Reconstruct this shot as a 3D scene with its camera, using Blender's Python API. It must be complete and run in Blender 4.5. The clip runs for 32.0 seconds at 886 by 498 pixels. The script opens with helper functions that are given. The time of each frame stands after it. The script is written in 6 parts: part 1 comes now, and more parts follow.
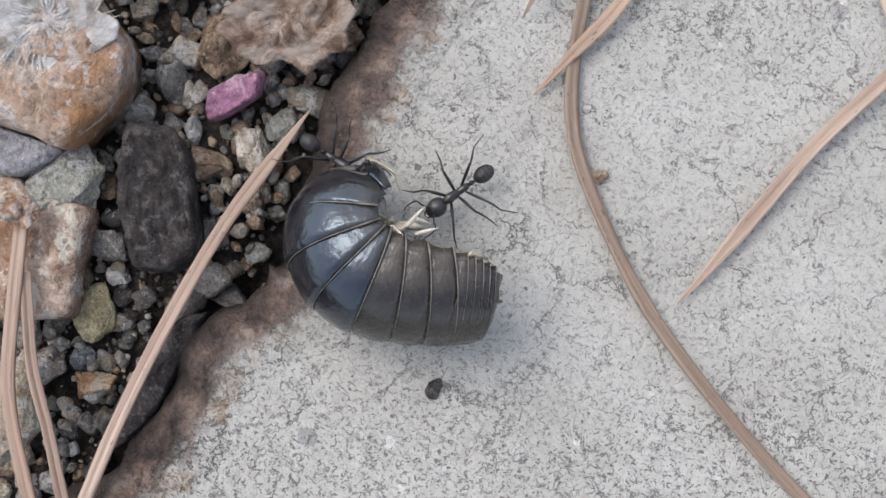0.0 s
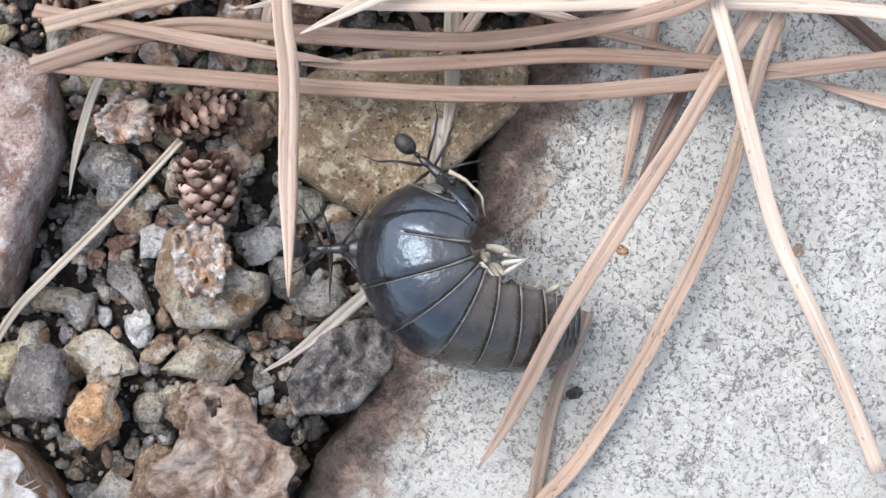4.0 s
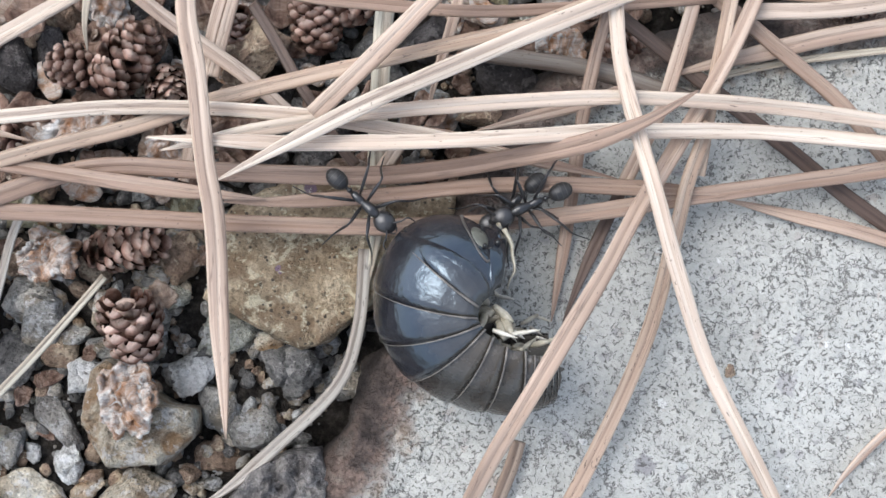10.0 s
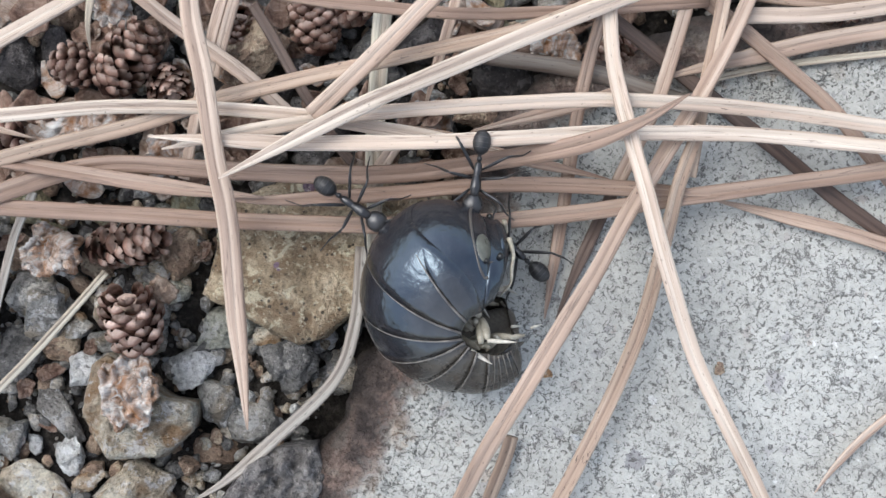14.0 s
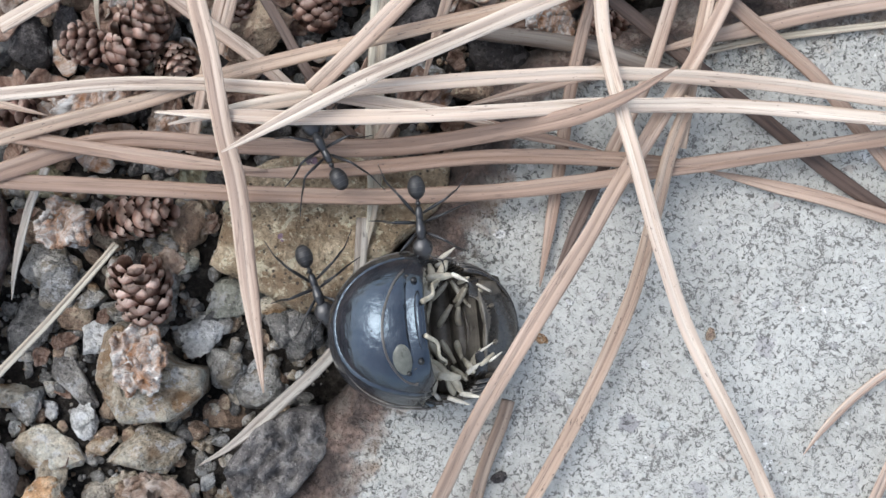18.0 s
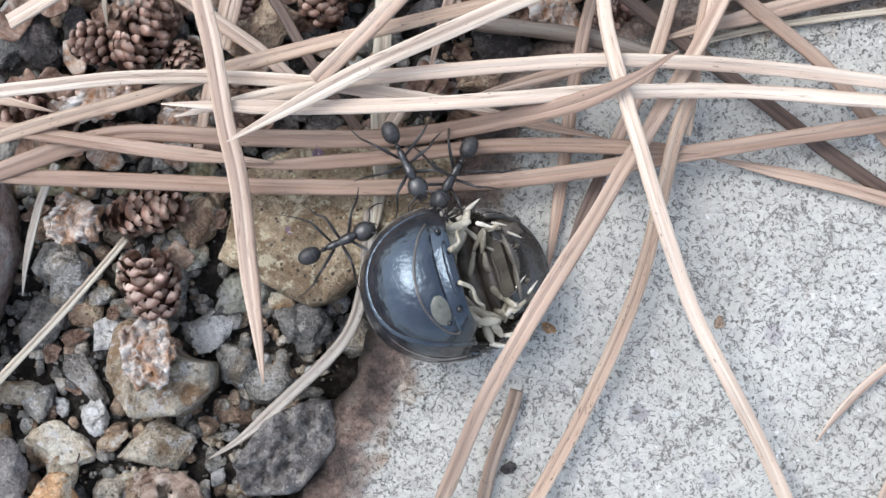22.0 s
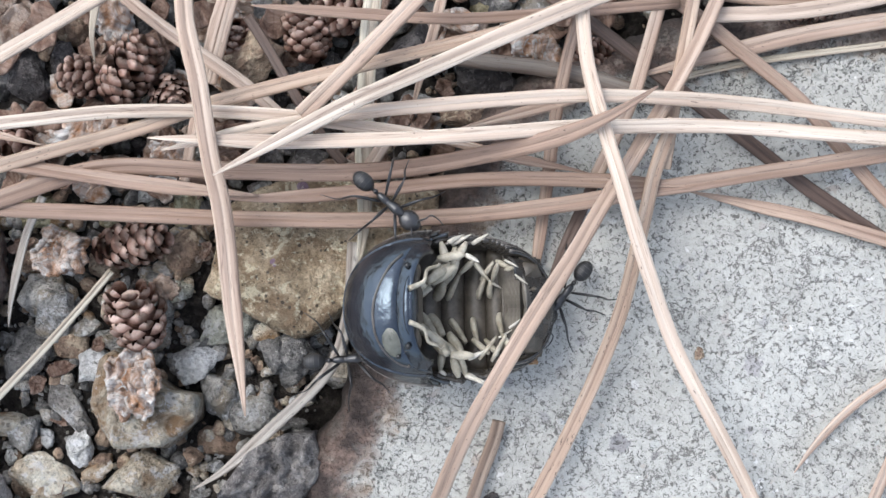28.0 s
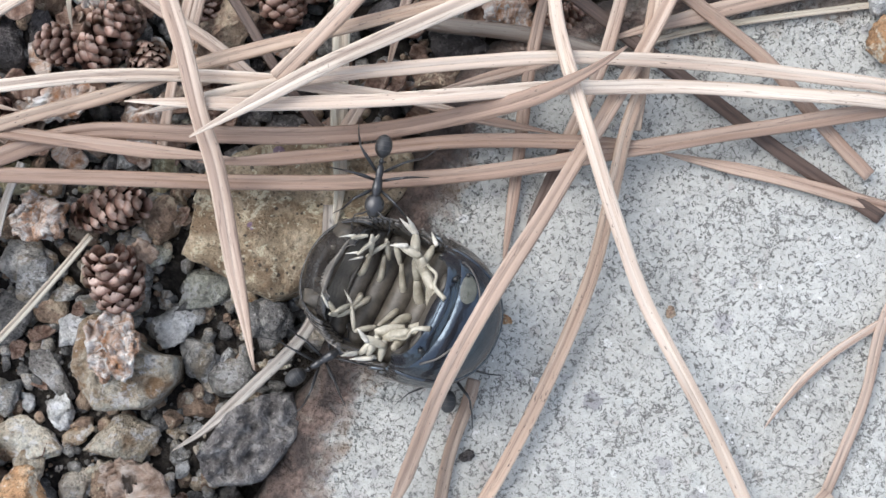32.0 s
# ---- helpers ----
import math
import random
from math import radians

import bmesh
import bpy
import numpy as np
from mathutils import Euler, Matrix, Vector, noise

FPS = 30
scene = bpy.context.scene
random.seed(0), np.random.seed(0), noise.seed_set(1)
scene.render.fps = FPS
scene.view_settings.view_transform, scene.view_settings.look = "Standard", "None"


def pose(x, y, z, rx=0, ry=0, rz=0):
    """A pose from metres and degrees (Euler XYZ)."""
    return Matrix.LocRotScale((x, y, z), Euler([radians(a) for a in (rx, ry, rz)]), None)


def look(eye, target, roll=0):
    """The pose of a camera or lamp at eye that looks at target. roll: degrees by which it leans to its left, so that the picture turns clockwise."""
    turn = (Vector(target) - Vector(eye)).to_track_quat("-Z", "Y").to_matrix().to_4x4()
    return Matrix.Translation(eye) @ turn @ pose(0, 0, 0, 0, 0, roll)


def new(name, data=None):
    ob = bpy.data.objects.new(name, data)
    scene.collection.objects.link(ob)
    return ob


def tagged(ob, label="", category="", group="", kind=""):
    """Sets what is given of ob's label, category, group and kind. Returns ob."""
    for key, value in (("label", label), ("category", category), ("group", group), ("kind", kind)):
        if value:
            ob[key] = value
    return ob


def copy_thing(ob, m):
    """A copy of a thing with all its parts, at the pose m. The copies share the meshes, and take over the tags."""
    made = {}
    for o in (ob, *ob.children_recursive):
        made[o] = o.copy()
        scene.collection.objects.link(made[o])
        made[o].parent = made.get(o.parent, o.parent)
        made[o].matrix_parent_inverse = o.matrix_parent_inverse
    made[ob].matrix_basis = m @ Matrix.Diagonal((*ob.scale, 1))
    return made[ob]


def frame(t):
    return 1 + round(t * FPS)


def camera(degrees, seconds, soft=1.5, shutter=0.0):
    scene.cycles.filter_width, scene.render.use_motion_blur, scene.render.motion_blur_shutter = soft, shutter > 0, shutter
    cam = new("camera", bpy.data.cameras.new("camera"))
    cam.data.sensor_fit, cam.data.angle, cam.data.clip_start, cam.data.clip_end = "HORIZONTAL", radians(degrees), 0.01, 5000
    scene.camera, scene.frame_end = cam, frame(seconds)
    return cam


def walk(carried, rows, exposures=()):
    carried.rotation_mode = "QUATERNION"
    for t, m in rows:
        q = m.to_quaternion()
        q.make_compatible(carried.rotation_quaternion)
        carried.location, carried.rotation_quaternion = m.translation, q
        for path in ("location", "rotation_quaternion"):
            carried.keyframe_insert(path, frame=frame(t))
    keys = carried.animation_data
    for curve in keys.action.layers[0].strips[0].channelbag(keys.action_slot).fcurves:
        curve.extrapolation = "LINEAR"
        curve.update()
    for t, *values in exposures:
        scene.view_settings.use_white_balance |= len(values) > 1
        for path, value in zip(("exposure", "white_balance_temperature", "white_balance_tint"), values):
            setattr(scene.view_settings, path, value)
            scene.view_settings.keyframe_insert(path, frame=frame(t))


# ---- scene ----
# the camera, handheld and looking down: seconds, millimetres, degrees
PATH = [
    (0, -3.93, -27.54, 63.68, 3.85, -1.60, 2.36),
    (0.5, -5.45, -23.72, 64.28, 3.81, -1.62, 3.29),
    (1, -5.01, -20.83, 64.36, 3.81, -1.61, 2.77),
    (1.5, -6.50, -19.68, 63.80, 3.74, -1.70, 2.62),
    (2, -7.47, -16.85, 63.59, 3.63, -1.75, 2.46),
    (2.5, -6.63, -12.05, 64.39, 3.45, -1.62, 2.10),
    (3, -4.36, -8.92, 63.78, 3.45, -1.43, 1.88),
    (3.5, -3.80, -6.92, 62.82, 3.43, -1.46, 1.64),
    (4, -2.28, -6.01, 60.33, 3.31, -1.54, 1.47),
    (4.5, -0.98, -4.67, 59.34, 3.22, -1.59, 1.14),
    (6.5, 1.67, 0.03, 59.59, 2.81, -2.50, -0.42),
    (7, 0.46, -1.69, 59.06, 2.85, -2.50, -0.17),
    (7.5, 0.48, -1.67, 59.37, 2.94, -2.43, 0.17),
    (8, -0.16, -1.00, 60.01, 3.04, -2.39, 0.23),
    (8.5, -0.81, -0.66, 60.34, 3.08, -2.40, 0.03),
    (9, 0.00, 0.00, 60.29, 3.16, -2.42, -0.07),
    (9.5, 0.41, 0.36, 60.38, 3.17, -2.44, -0.03),
    (10, -0.23, -0.01, 60.19, 3.16, -2.45, -0.07),
    (10.5, 1.07, 0.19, 60.45, 3.11, -2.49, -0.14),
    (11, 2.86, 0.44, 61.00, 3.01, -2.55, -0.04),
    (11.5, 1.73, -0.21, 60.91, 2.91, -2.59, 0.05),
    (12, 2.34, 0.52, 61.35, 2.88, -2.56, -0.19),
    (12.5, 1.82, -0.03, 61.29, 2.81, -2.53, -0.09),
    (13, 0.73, 0.49, 61.17, 2.77, -2.48, -0.12),
    (13.5, 0.00, 0.63, 61.44, 2.75, -2.42, 0.16),
    (14, -0.06, 0.32, 61.34, 2.70, -2.45, 0.29),
    (14.5, 0.89, 1.10, 61.78, 2.49, -2.61, 0.27),
    (16.5, 1.90, 1.24, 62.77, 1.84, -1.88, 0.19),
    (17, 3.12, 0.77, 62.91, 1.77, -1.70, 0.37),
    (17.5, 2.87, 0.31, 63.24, 1.82, -1.51, 0.08),
    (18, 1.17, -0.25, 63.34, 1.91, -1.32, -0.00),
    (18.5, 2.12, -0.01, 63.20, 2.07, -1.15, -0.17),
    (19, 2.10, -1.25, 62.78, 2.26, -0.95, -0.43),
    (19.5, 1.11, -1.41, 62.75, 2.51, -0.71, -0.30),
    (20, 1.84, -0.42, 62.96, 2.79, -0.55, -0.45),
    (20.5, 1.78, -0.51, 63.28, 3.03, -0.37, -0.49),
    (21, 2.10, -1.23, 63.41, 3.21, -0.25, -0.64),
    (21.5, 1.36, -0.85, 63.59, 3.46, -0.09, -0.63),
    (22, 2.23, -2.62, 63.34, 3.67, -0.03, -0.62),
    (22.5, 1.84, -1.85, 63.51, 3.90, 0.09, -0.79),
    (23, 2.43, -2.32, 63.17, 4.13, 0.17, -0.90),
    (23.5, 2.39, -2.43, 63.49, 4.36, 0.25, -1.02),
    (24, 3.54, -2.97, 63.88, 4.43, 0.18, -1.23),
    (24.5, 4.48, -1.95, 64.24, 4.48, 0.06, -1.11),
    (25, 3.12, -0.89, 64.33, 4.56, -0.03, -1.16),
    (25.5, 3.12, -0.85, 64.80, 4.66, -0.14, -0.90),
    (27.5, 2.41, -2.65, 64.14, 4.98, -0.55, -0.72),
    (28, 2.16, -2.50, 64.10, 4.87, -0.80, -0.64),
    (28.5, 2.18, -2.50, 64.28, 4.84, -0.95, -0.64),
    (29, 2.38, -2.19, 64.07, 4.87, -1.05, -0.72),
    (29.5, 1.86, -2.40, 64.09, 4.87, -1.14, -0.77),
    (30, 2.88, -3.09, 64.32, 4.87, -1.23, -0.86),
    (30.5, 3.43, -3.74, 64.19, 4.80, -1.32, -0.77),
    (31, 3.50, -5.04, 64.19, 4.72, -1.37, -0.75),
    (31.5, 1.91, -4.87, 64.55, 4.70, -1.38, -0.84),
    (32, 2.66, -4.25, 64.91, 4.75, -1.34, -1.12),
]
cam = camera(36, 32.0, 1.5)
walk(cam, [(t, pose(x / 1000, y / 1000, z / 1000, rx, ry, rz)) for t, x, y, z, rx, ry, rz in PATH], [(0, -0.36, 6600, 12), (1, -0.13, 6600, 12), (2, -0.12, 6600, 11), (3, 0.16, 6520, 11), (4, 0.16, 6450, 11), (6.5, -0.06, 6300, 10), (7, -0.06, 6290, 10), (9, 0.04, 6280, 9), (12, -0.07, 6280, 8), (17, -0.09, 6280, 8), (20, 0.02, 6260, 8), (22, 0.08, 6260, 9), (25, 0.02, 6260, 11), (28, 0.03, 6260, 9), (32, 0.0, 6300, 9)])

# ---- world and sun: an overcast sky ----
world = bpy.data.worlds.new("overcast_sky")
scene.world = world
world.use_nodes = True
wn, wl = world.node_tree.nodes, world.node_tree.links
sky = wn.new("ShaderNodeTexSky")
sky.sky_type, sky.sun_disc = "NISHITA", False
sky.sun_elevation, sky.sun_rotation = radians(58), radians(-60)
sky.dust_density, sky.ozone_density = 2.6, 0.8
veil = wn.new("ShaderNodeHueSaturation")  # cloud cover
veil.inputs["Saturation"].default_value = 0.6
wl.new(sky.outputs["Color"], veil.inputs["Color"])
wl.new(veil.outputs["Color"], wn["Background"].inputs["Color"])
wn["Background"].inputs["Strength"].default_value = 0.345
sun = new("sun", bpy.data.lights.new("sun", "SUN"))
sun.data.energy, sun.data.angle, sun.data.color = 1.5, radians(38), (1.0, 0.98, 0.95)
sun.matrix_world = look((-0.459, 0.265, 0.848), (0, 0, 0))

# ---- materials ----
class Mat:
    """A node material whose textures run in millimetres of the thing's own space."""

    def __init__(self, name, rough=0.8, metal=0.0, spec=0.3):
        self.m = bpy.data.materials.new(name)
        self.m.use_nodes = True
        self.n, self.l = self.m.node_tree.nodes, self.m.node_tree.links
        self.b = self.n["Principled BSDF"]
        self.b.inputs["Roughness"].default_value = rough
        self.b.inputs["Metallic"].default_value = metal
        self.b.inputs["Specular IOR Level"].default_value = spec
        self.tc = self.n.new("ShaderNodeTexCoord")
        self.mm = self.vec("MULTIPLY", self.tc.outputs["Object"], (1000, 1000, 1000))
        self.info = self.n.new("ShaderNodeObjectInfo")

    def vec(self, op, a, b):
        v = self.n.new("ShaderNodeVectorMath")
        v.operation = op
        self.put(a, v.inputs[0]), self.put(b, v.inputs[1])
        return v.outputs[0]

    def put(self, value, socket):
        if isinstance(value, bpy.types.NodeSocket):
            self.l.new(value, socket)
        else:
            socket.default_value = value

    def math(self, op, a, b=0.0, clamp=False):
        v = self.n.new("ShaderNodeMath")
        v.operation, v.use_clamp = op, clamp
        self.put(a, v.inputs[0]), self.put(b, v.inputs[1])
        return v.outputs[0]

    def noise(self, scale, detail=3.0, rough=0.55, at=None, distort=0.0):
        v = self.n.new("ShaderNodeTexNoise")
        v.inputs["Scale"].default_value, v.inputs["Detail"].default_value = scale, detail
        v.inputs["Roughness"].default_value, v.inputs["Distortion"].default_value = rough, distort
        self.put(at or self.mm, v.inputs["Vector"])
        return v.outputs["Fac"]

    def jumbled(self, scale, amount, detail=4.0, rough=0.65):
        """The place in millimetres, shifted about by a noise."""
        v = self.n.new("ShaderNodeTexNoise")
        v.inputs["Scale"].default_value, v.inputs["Detail"].default_value, v.inputs["Roughness"].default_value = scale, detail, rough
        self.put(self.mm, v.inputs["Vector"])
        return self.vec("ADD", self.mm, self.vec("MULTIPLY", self.vec("SUBTRACT", v.outputs["Color"], (0.5, 0.5, 0.5)), (amount, amount, amount)))

    def cells(self, scale, feature="F1", out="Distance", at=None, rand=1.0):
        v = self.n.new("ShaderNodeTexVoronoi")
        v.feature = feature
        v.inputs["Scale"].default_value, v.inputs["Randomness"].default_value = scale, rand
        self.put(at or self.mm, v.inputs["Vector"])
        return v.outputs[out]

    def ramp(self, fac, *stops):
        v = self.n.new("ShaderNodeValToRGB")
        e = v.color_ramp.elements
        while len(e) < len(stops):
            e.new(0.5)
        for el, (p, c) in zip(e, stops):
            el.position = p
            el.color = (*c, 1) if isinstance(c, tuple) else (c, c, c, 1)
        self.put(fac, v.inputs["Fac"])
        return v.outputs["Color"]

    def mix(self, fac, a, b, how="MIX"):
        v = self.n.new("ShaderNodeMix")
        v.data_type, v.blend_type = "RGBA", how
        self.put(fac, v.inputs[0])
        for value, socket in ((a, v.inputs[6]), (b, v.inputs[7])):
            self.put((*value, 1) if isinstance(value, tuple) else value, socket)
        return v.outputs[2]

    def color(self, c):
        self.put((*c, 1) if isinstance(c, tuple) else c, self.b.inputs["Base Color"])
        return self

    def bump(self, height, strength=0.5, dist=0.0003):
        v = self.n.new("ShaderNodeBump")
        v.inputs["Strength"].default_value, v.inputs["Distance"].default_value = strength, dist
        self.put(height, v.inputs["Height"])
        self.l.new(v.outputs["Normal"], self.b.inputs["Normal"])
        return self

    def tinted(self, c, amount=0.35):
        """Lightens or darkens a colour from one thing to the next."""
        v = self.math("MULTIPLY_ADD", self.info.outputs["Random"], 2 * amount)
        self.n[v.node.name].inputs[2].default_value = 1 - amount
        return self.mix(1.0, c, self.combine(v), "MULTIPLY")

    def combine(self, v):
        x = self.n.new("ShaderNodeCombineXYZ")
        for s in x.inputs:
            self.put(v, s)
        return x.outputs[0]


def concrete_body(k):
    """Colour and relief of weathered concrete: pale paste in lumps, sand grains, dark crevices, pinholes and hair cracks."""
    xyz = k.n.new("ShaderNodeSeparateXYZ")
    k.l.new(k.mm, xyz.inputs[0])
    warp = k.jumbled(0.7, 3.0, 5, 0.7)
    fine = k.jumbled(2.6, 0.8, 4, 0.65)
    # one trowelled stretch has kept its skin; the rest is weathered down to the sand
    bare = k.math("SUBTRACT", k.math("ABSOLUTE", k.math("ADD", xyz.outputs[1], 20.5)), 6.0)
    bare = k.math("ADD", k.math("MULTIPLY", bare, 0.10), k.math("MULTIPLY", k.math("SUBTRACT", k.noise(0.22, 4), 0.5), 1.6))
    bare = k.ramp(bare, (0.0, 0.30), (0.7, 1.0))
    base = k.ramp(k.noise(0.16, 5), (0.3, (0.365, 0.36, 0.33)), (0.55, (0.42, 0.418, 0.388)), (0.75, (0.455, 0.455, 0.425)))
    grain = k.ramp(k.noise(4.0, 4, 0.7), (0.30, (0.72, 0.71, 0.69)), (0.45, (0.95, 0.95, 0.94)), (0.60, (1.10, 1.10, 1.09)), (0.75, (1.26, 1.26, 1.24)))
    c = k.mix(0.42, base, grain, "MULTIPLY")
    lump = k.n.new("ShaderNodeSeparateColor")
    k.l.new(k.cells(1.9, out="Color", at=fine), lump.inputs[0])
    c = k.mix(k.math("MULTIPLY", bare, 0.6), c, k.mix(1.0, c, k.ramp(lump.outputs[0], (0.0, 0.84), (0.5, 1.0), (1.0, 1.10)), "MULTIPLY"))
    # sand grains of many colours, set in the paste
    for scale, share, depth in ((0.62, 0.90, 0.75), (1.15, 0.80, 0.55), (2.1, 0.80, 0.5)):
        sep = k.n.new("ShaderNodeSeparateColor")
        k.l.new(k.cells(scale, out="Color", at=fine), sep.inputs[0])
        pick = k.math("MULTIPLY", k.math("LESS_THAN", k.cells(scale, at=fine), 0.30), k.math("GREATER_THAN", sep.outputs[0], share))
        tone = k.ramp(sep.outputs[1], (0.0, (0.17, 0.165, 0.17)), (0.3, (0.30, 0.295, 0.30)), (0.55, (0.36, 0.31, 0.27)), (0.8, (0.38, 0.40, 0.38)), (0.92, (0.70, 0.70, 0.68)), (1.0, (0.78, 0.78, 0.76)))
        c = k.mix(k.math("MULTIPLY", pick, k.math("MULTIPLY", bare, depth)), c, tone)
    # short dark crevices between the lumps
    winding = k.math("ABSOLUTE", k.math("SUBTRACT", k.noise(2.3, 2, 0.5, distort=0.6), 0.5))
    finer = k.math("ABSOLUTE", k.math("SUBTRACT", k.noise(3.6, 2, 0.5, fine), 0.5))
    broken = k.ramp(k.noise(3.1, 2, 0.6), (0.50, 0.0), (0.55, 1.0))
    spots = k.ramp(k.noise(4.3, 2, 0.6, fine), (0.53, 0.0), (0.58, 1.0))
    joint = k.math("MAXIMUM", k.math("MULTIPLY", k.ramp(winding, (0.013, 1.0), (0.038, 0.0)), broken), k.math("MULTIPLY", k.ramp(finer, (0.015, 1.0), (0.044, 0.0)), spots))
    joint = k.math("MULTIPLY", joint, k.ramp(bare, (0.30, 0.5), (0.9, 1.0)))
    # pinholes
    hole = k.n.new("ShaderNodeSeparateColor")
    k.l.new(k.cells(1.9, out="Color", at=fine), hole.inputs[0])
    pits = k.math("LESS_THAN", k.cells(1.9, at=fine), k.math("MULTIPLY", k.math("SUBTRACT", hole.outputs[0], 0.42), 0.36))
    pits = k.math("MAXIMUM", pits, k.math("LESS_THAN", k.cells(3.4, at=fine), k.math("MULTIPLY", k.math("SUBTRACT", k.noise(1.7, 2), 0.45), 1.0)))
    # hair cracks
    net = k.ramp(k.cells(0.24, "DISTANCE_TO_EDGE", at=warp), (0.005, 1.0), (0.014, 0.0))
    net = k.math("MULTIPLY", net, k.ramp(k.noise(0.6, 4), (0.45, 0.0), (0.52, 1.0)))
    dark = k.math("MAXIMUM", k.math("MAXIMUM", k.math("MULTIPLY", joint, 0.82), k.math("MULTIPLY", pits, 0.80)), k.math("MULTIPLY", net, 0.8))
    c = k.mix(dark, c, (0.085, 0.08, 0.075))
    h = k.math("SUBTRACT", k.math("ADD", k.math("MULTIPLY", k.noise(2.5, 4, 0.6), 0.8), k.math("MULTIPLY", k.noise(0.3, 2), 0.6)), k.math("MULTIPLY", dark, 1.1))
    return c, h


def concrete_material():
    k = Mat("weathered_concrete", 0.92, spec=0.2)
    c, h = concrete_body(k)
    return k.color(c).bump(h, 0.55, 0.0003).m


def rim_material():
    """The slab's worn shoulder: concrete that turns rusty brown across its width (u of its UV map)."""
    k = Mat("rust_stained_concrete", 0.9, spec=0.2)
    c, h = concrete_body(k)
    rust = k.ramp(k.noise(0.5, 5, 0.65), (0.34, (0.04, 0.032, 0.029)), (0.45, (0.085, 0.066, 0.058)), (0.55, (0.16, 0.115, 0.095)), (0.68, (0.28, 0.235, 0.20)))
    rust = k.mix(0.7, rust, k.ramp(k.noise(3.0, 4, 0.7), (0.32, 0.4), (0.5, 0.92), (0.7, 1.2)), "MULTIPLY")
    xyz = k.n.new("ShaderNodeSeparateXYZ")
    k.l.new(k.tc.outputs["UV"], xyz.inputs[0])
    reach = k.math("ADD", xyz.outputs[0], k.math("MULTIPLY", k.math("SUBTRACT", k.noise(1.0, 6, 0.7), 0.5), 0.6))
    rust = k.mix(k.ramp(reach, (0.60, 0.0), (0.85, 0.85)), rust, (0.03, 0.026, 0.023))  # shade at the foot of the slab, painted as near-black brown
    band = k.mix(k.ramp(k.noise(0.4, 3), (0.45, 0.0), (0.62, 0.6)), c, (0.25, 0.165, 0.10))  # ochre stain along the arris
    c = k.mix(k.ramp(reach, (0.10, 0.0), (0.17, 1.0)), c, band)
    k.color(k.mix(k.ramp(reach, (0.17, 0.0), (0.30, 0.8), (0.42, 1.0)), c, rust))
    return k.bump(k.math("ADD", k.noise(1.6, 5, 0.65), k.math("MULTIPLY", h, 0.5)), 0.8, 0.0005).m


def soil_material():
    k = Mat("dark_soil", 0.95, spec=0.15)
    c = k.ramp(k.noise(1.3, 6, 0.7), (0.3, (0.015, 0.013, 0.012)), (0.5, (0.058, 0.05, 0.044)), (0.72, (0.18, 0.158, 0.136)))
    k.color(c)
    return k.bump(k.noise(2.2, 6, 0.78), 1.0, 0.0014).m


def rock_material(name, dark, mid, light, stain=None, scale=1.0, spec=0.3, rough=0.75, veins=0.0, pits=0.0):
    k = Mat(name, rough, spec=spec)
    dark, mid, light = (tuple(min(0.74, v * f) for v in c) for c, f in ((dark, 1.4), (mid, 1.75), (light, 1.9)))
    off = k.vec("ADD", k.mm, k.vec("MULTIPLY", k.combine(k.info.outputs["Random"]), (60, 40, 20)))
    c = k.ramp(k.noise(0.55 * scale, 6, 0.62, off), (0.28, dark), (0.5, mid), (0.72, light))
    c = k.mix(0.75, c, k.ramp(k.noise(4.2 * scale, 4, 0.75, off), (0.32, 0.30), (0.46, 0.8), (0.6, 1.1), (0.75, 1.4)), "MULTIPLY")
    if stain:
        c = k.mix(k.ramp(k.noise(0.45 * scale, 3, 0.5, off, 0.8), (0.5, 0.0), (0.62, 0.85)), c, stain)
    if veins:
        c = k.mix(k.math("MULTIPLY", k.math("LESS_THAN", k.cells(0.9, "DISTANCE_TO_EDGE", at=off), 0.03), veins), c, (0.06, 0.05, 0.045))
    crust = k.ramp(k.noise(0.95 * scale, 5, 0.7, k.vec("ADD", off, (9, 3, 5)), 0.4), (0.54, 0.0), (0.60, 0.55))
    c = k.mix(crust, c, tuple(min(0.72, v * 1.25 + 0.03) for v in light))
    dots = k.math("MULTIPLY", k.math("LESS_THAN", k.cells(2.3 * scale, at=off), k.math("MULTIPLY", k.noise(1.2 * scale, 2, 0.5, off), 0.40)), 0.45)
    c = k.mix(dots, c, tuple(v * 0.35 for v in dark))
    if pits:
        # small dark pits and a few purple grains
        hole = k.math("LESS_THAN", k.cells(2.6, at=off), k.math("MULTIPLY", k.math("SUBTRACT", k.noise(0.9, 3, 0.5, off), 0.36), 0.9))
        c = k.mix(k.math("MULTIPLY", hole, 0.85), c, (0.055, 0.045, 0.035))
        sep = k.n.new("ShaderNodeSeparateColor")
        k.l.new(k.cells(0.75, out="Color", at=off), sep.inputs[0])
        grain = k.math("MULTIPLY", k.math("LESS_THAN", k.cells(0.75, at=off), 0.22), k.math("GREATER_THAN", sep.outputs[0], 0.86))
        c = k.mix(k.math("MULTIPLY", grain, 0.7), c, (0.20, 0.13, 0.22))
    chips = k.math("MULTIPLY", k.math("GREATER_THAN", k.noise(3.0 * scale, 5, 0.7, off), 0.63), 0.45)
    c = k.mix(chips, c, tuple(min(0.8, v * 1.5 + 0.06) for v in light))
    k.color(k.tinted(c, 0.25))
    h = k.math("ADD", k.noise(1.6 * scale, 6, 0.68, off), k.math("MULTIPLY", k.noise(7 * scale, 3, 0.6, off), 0.25))
    return k.bump(h, 1.0, 0.0008).m


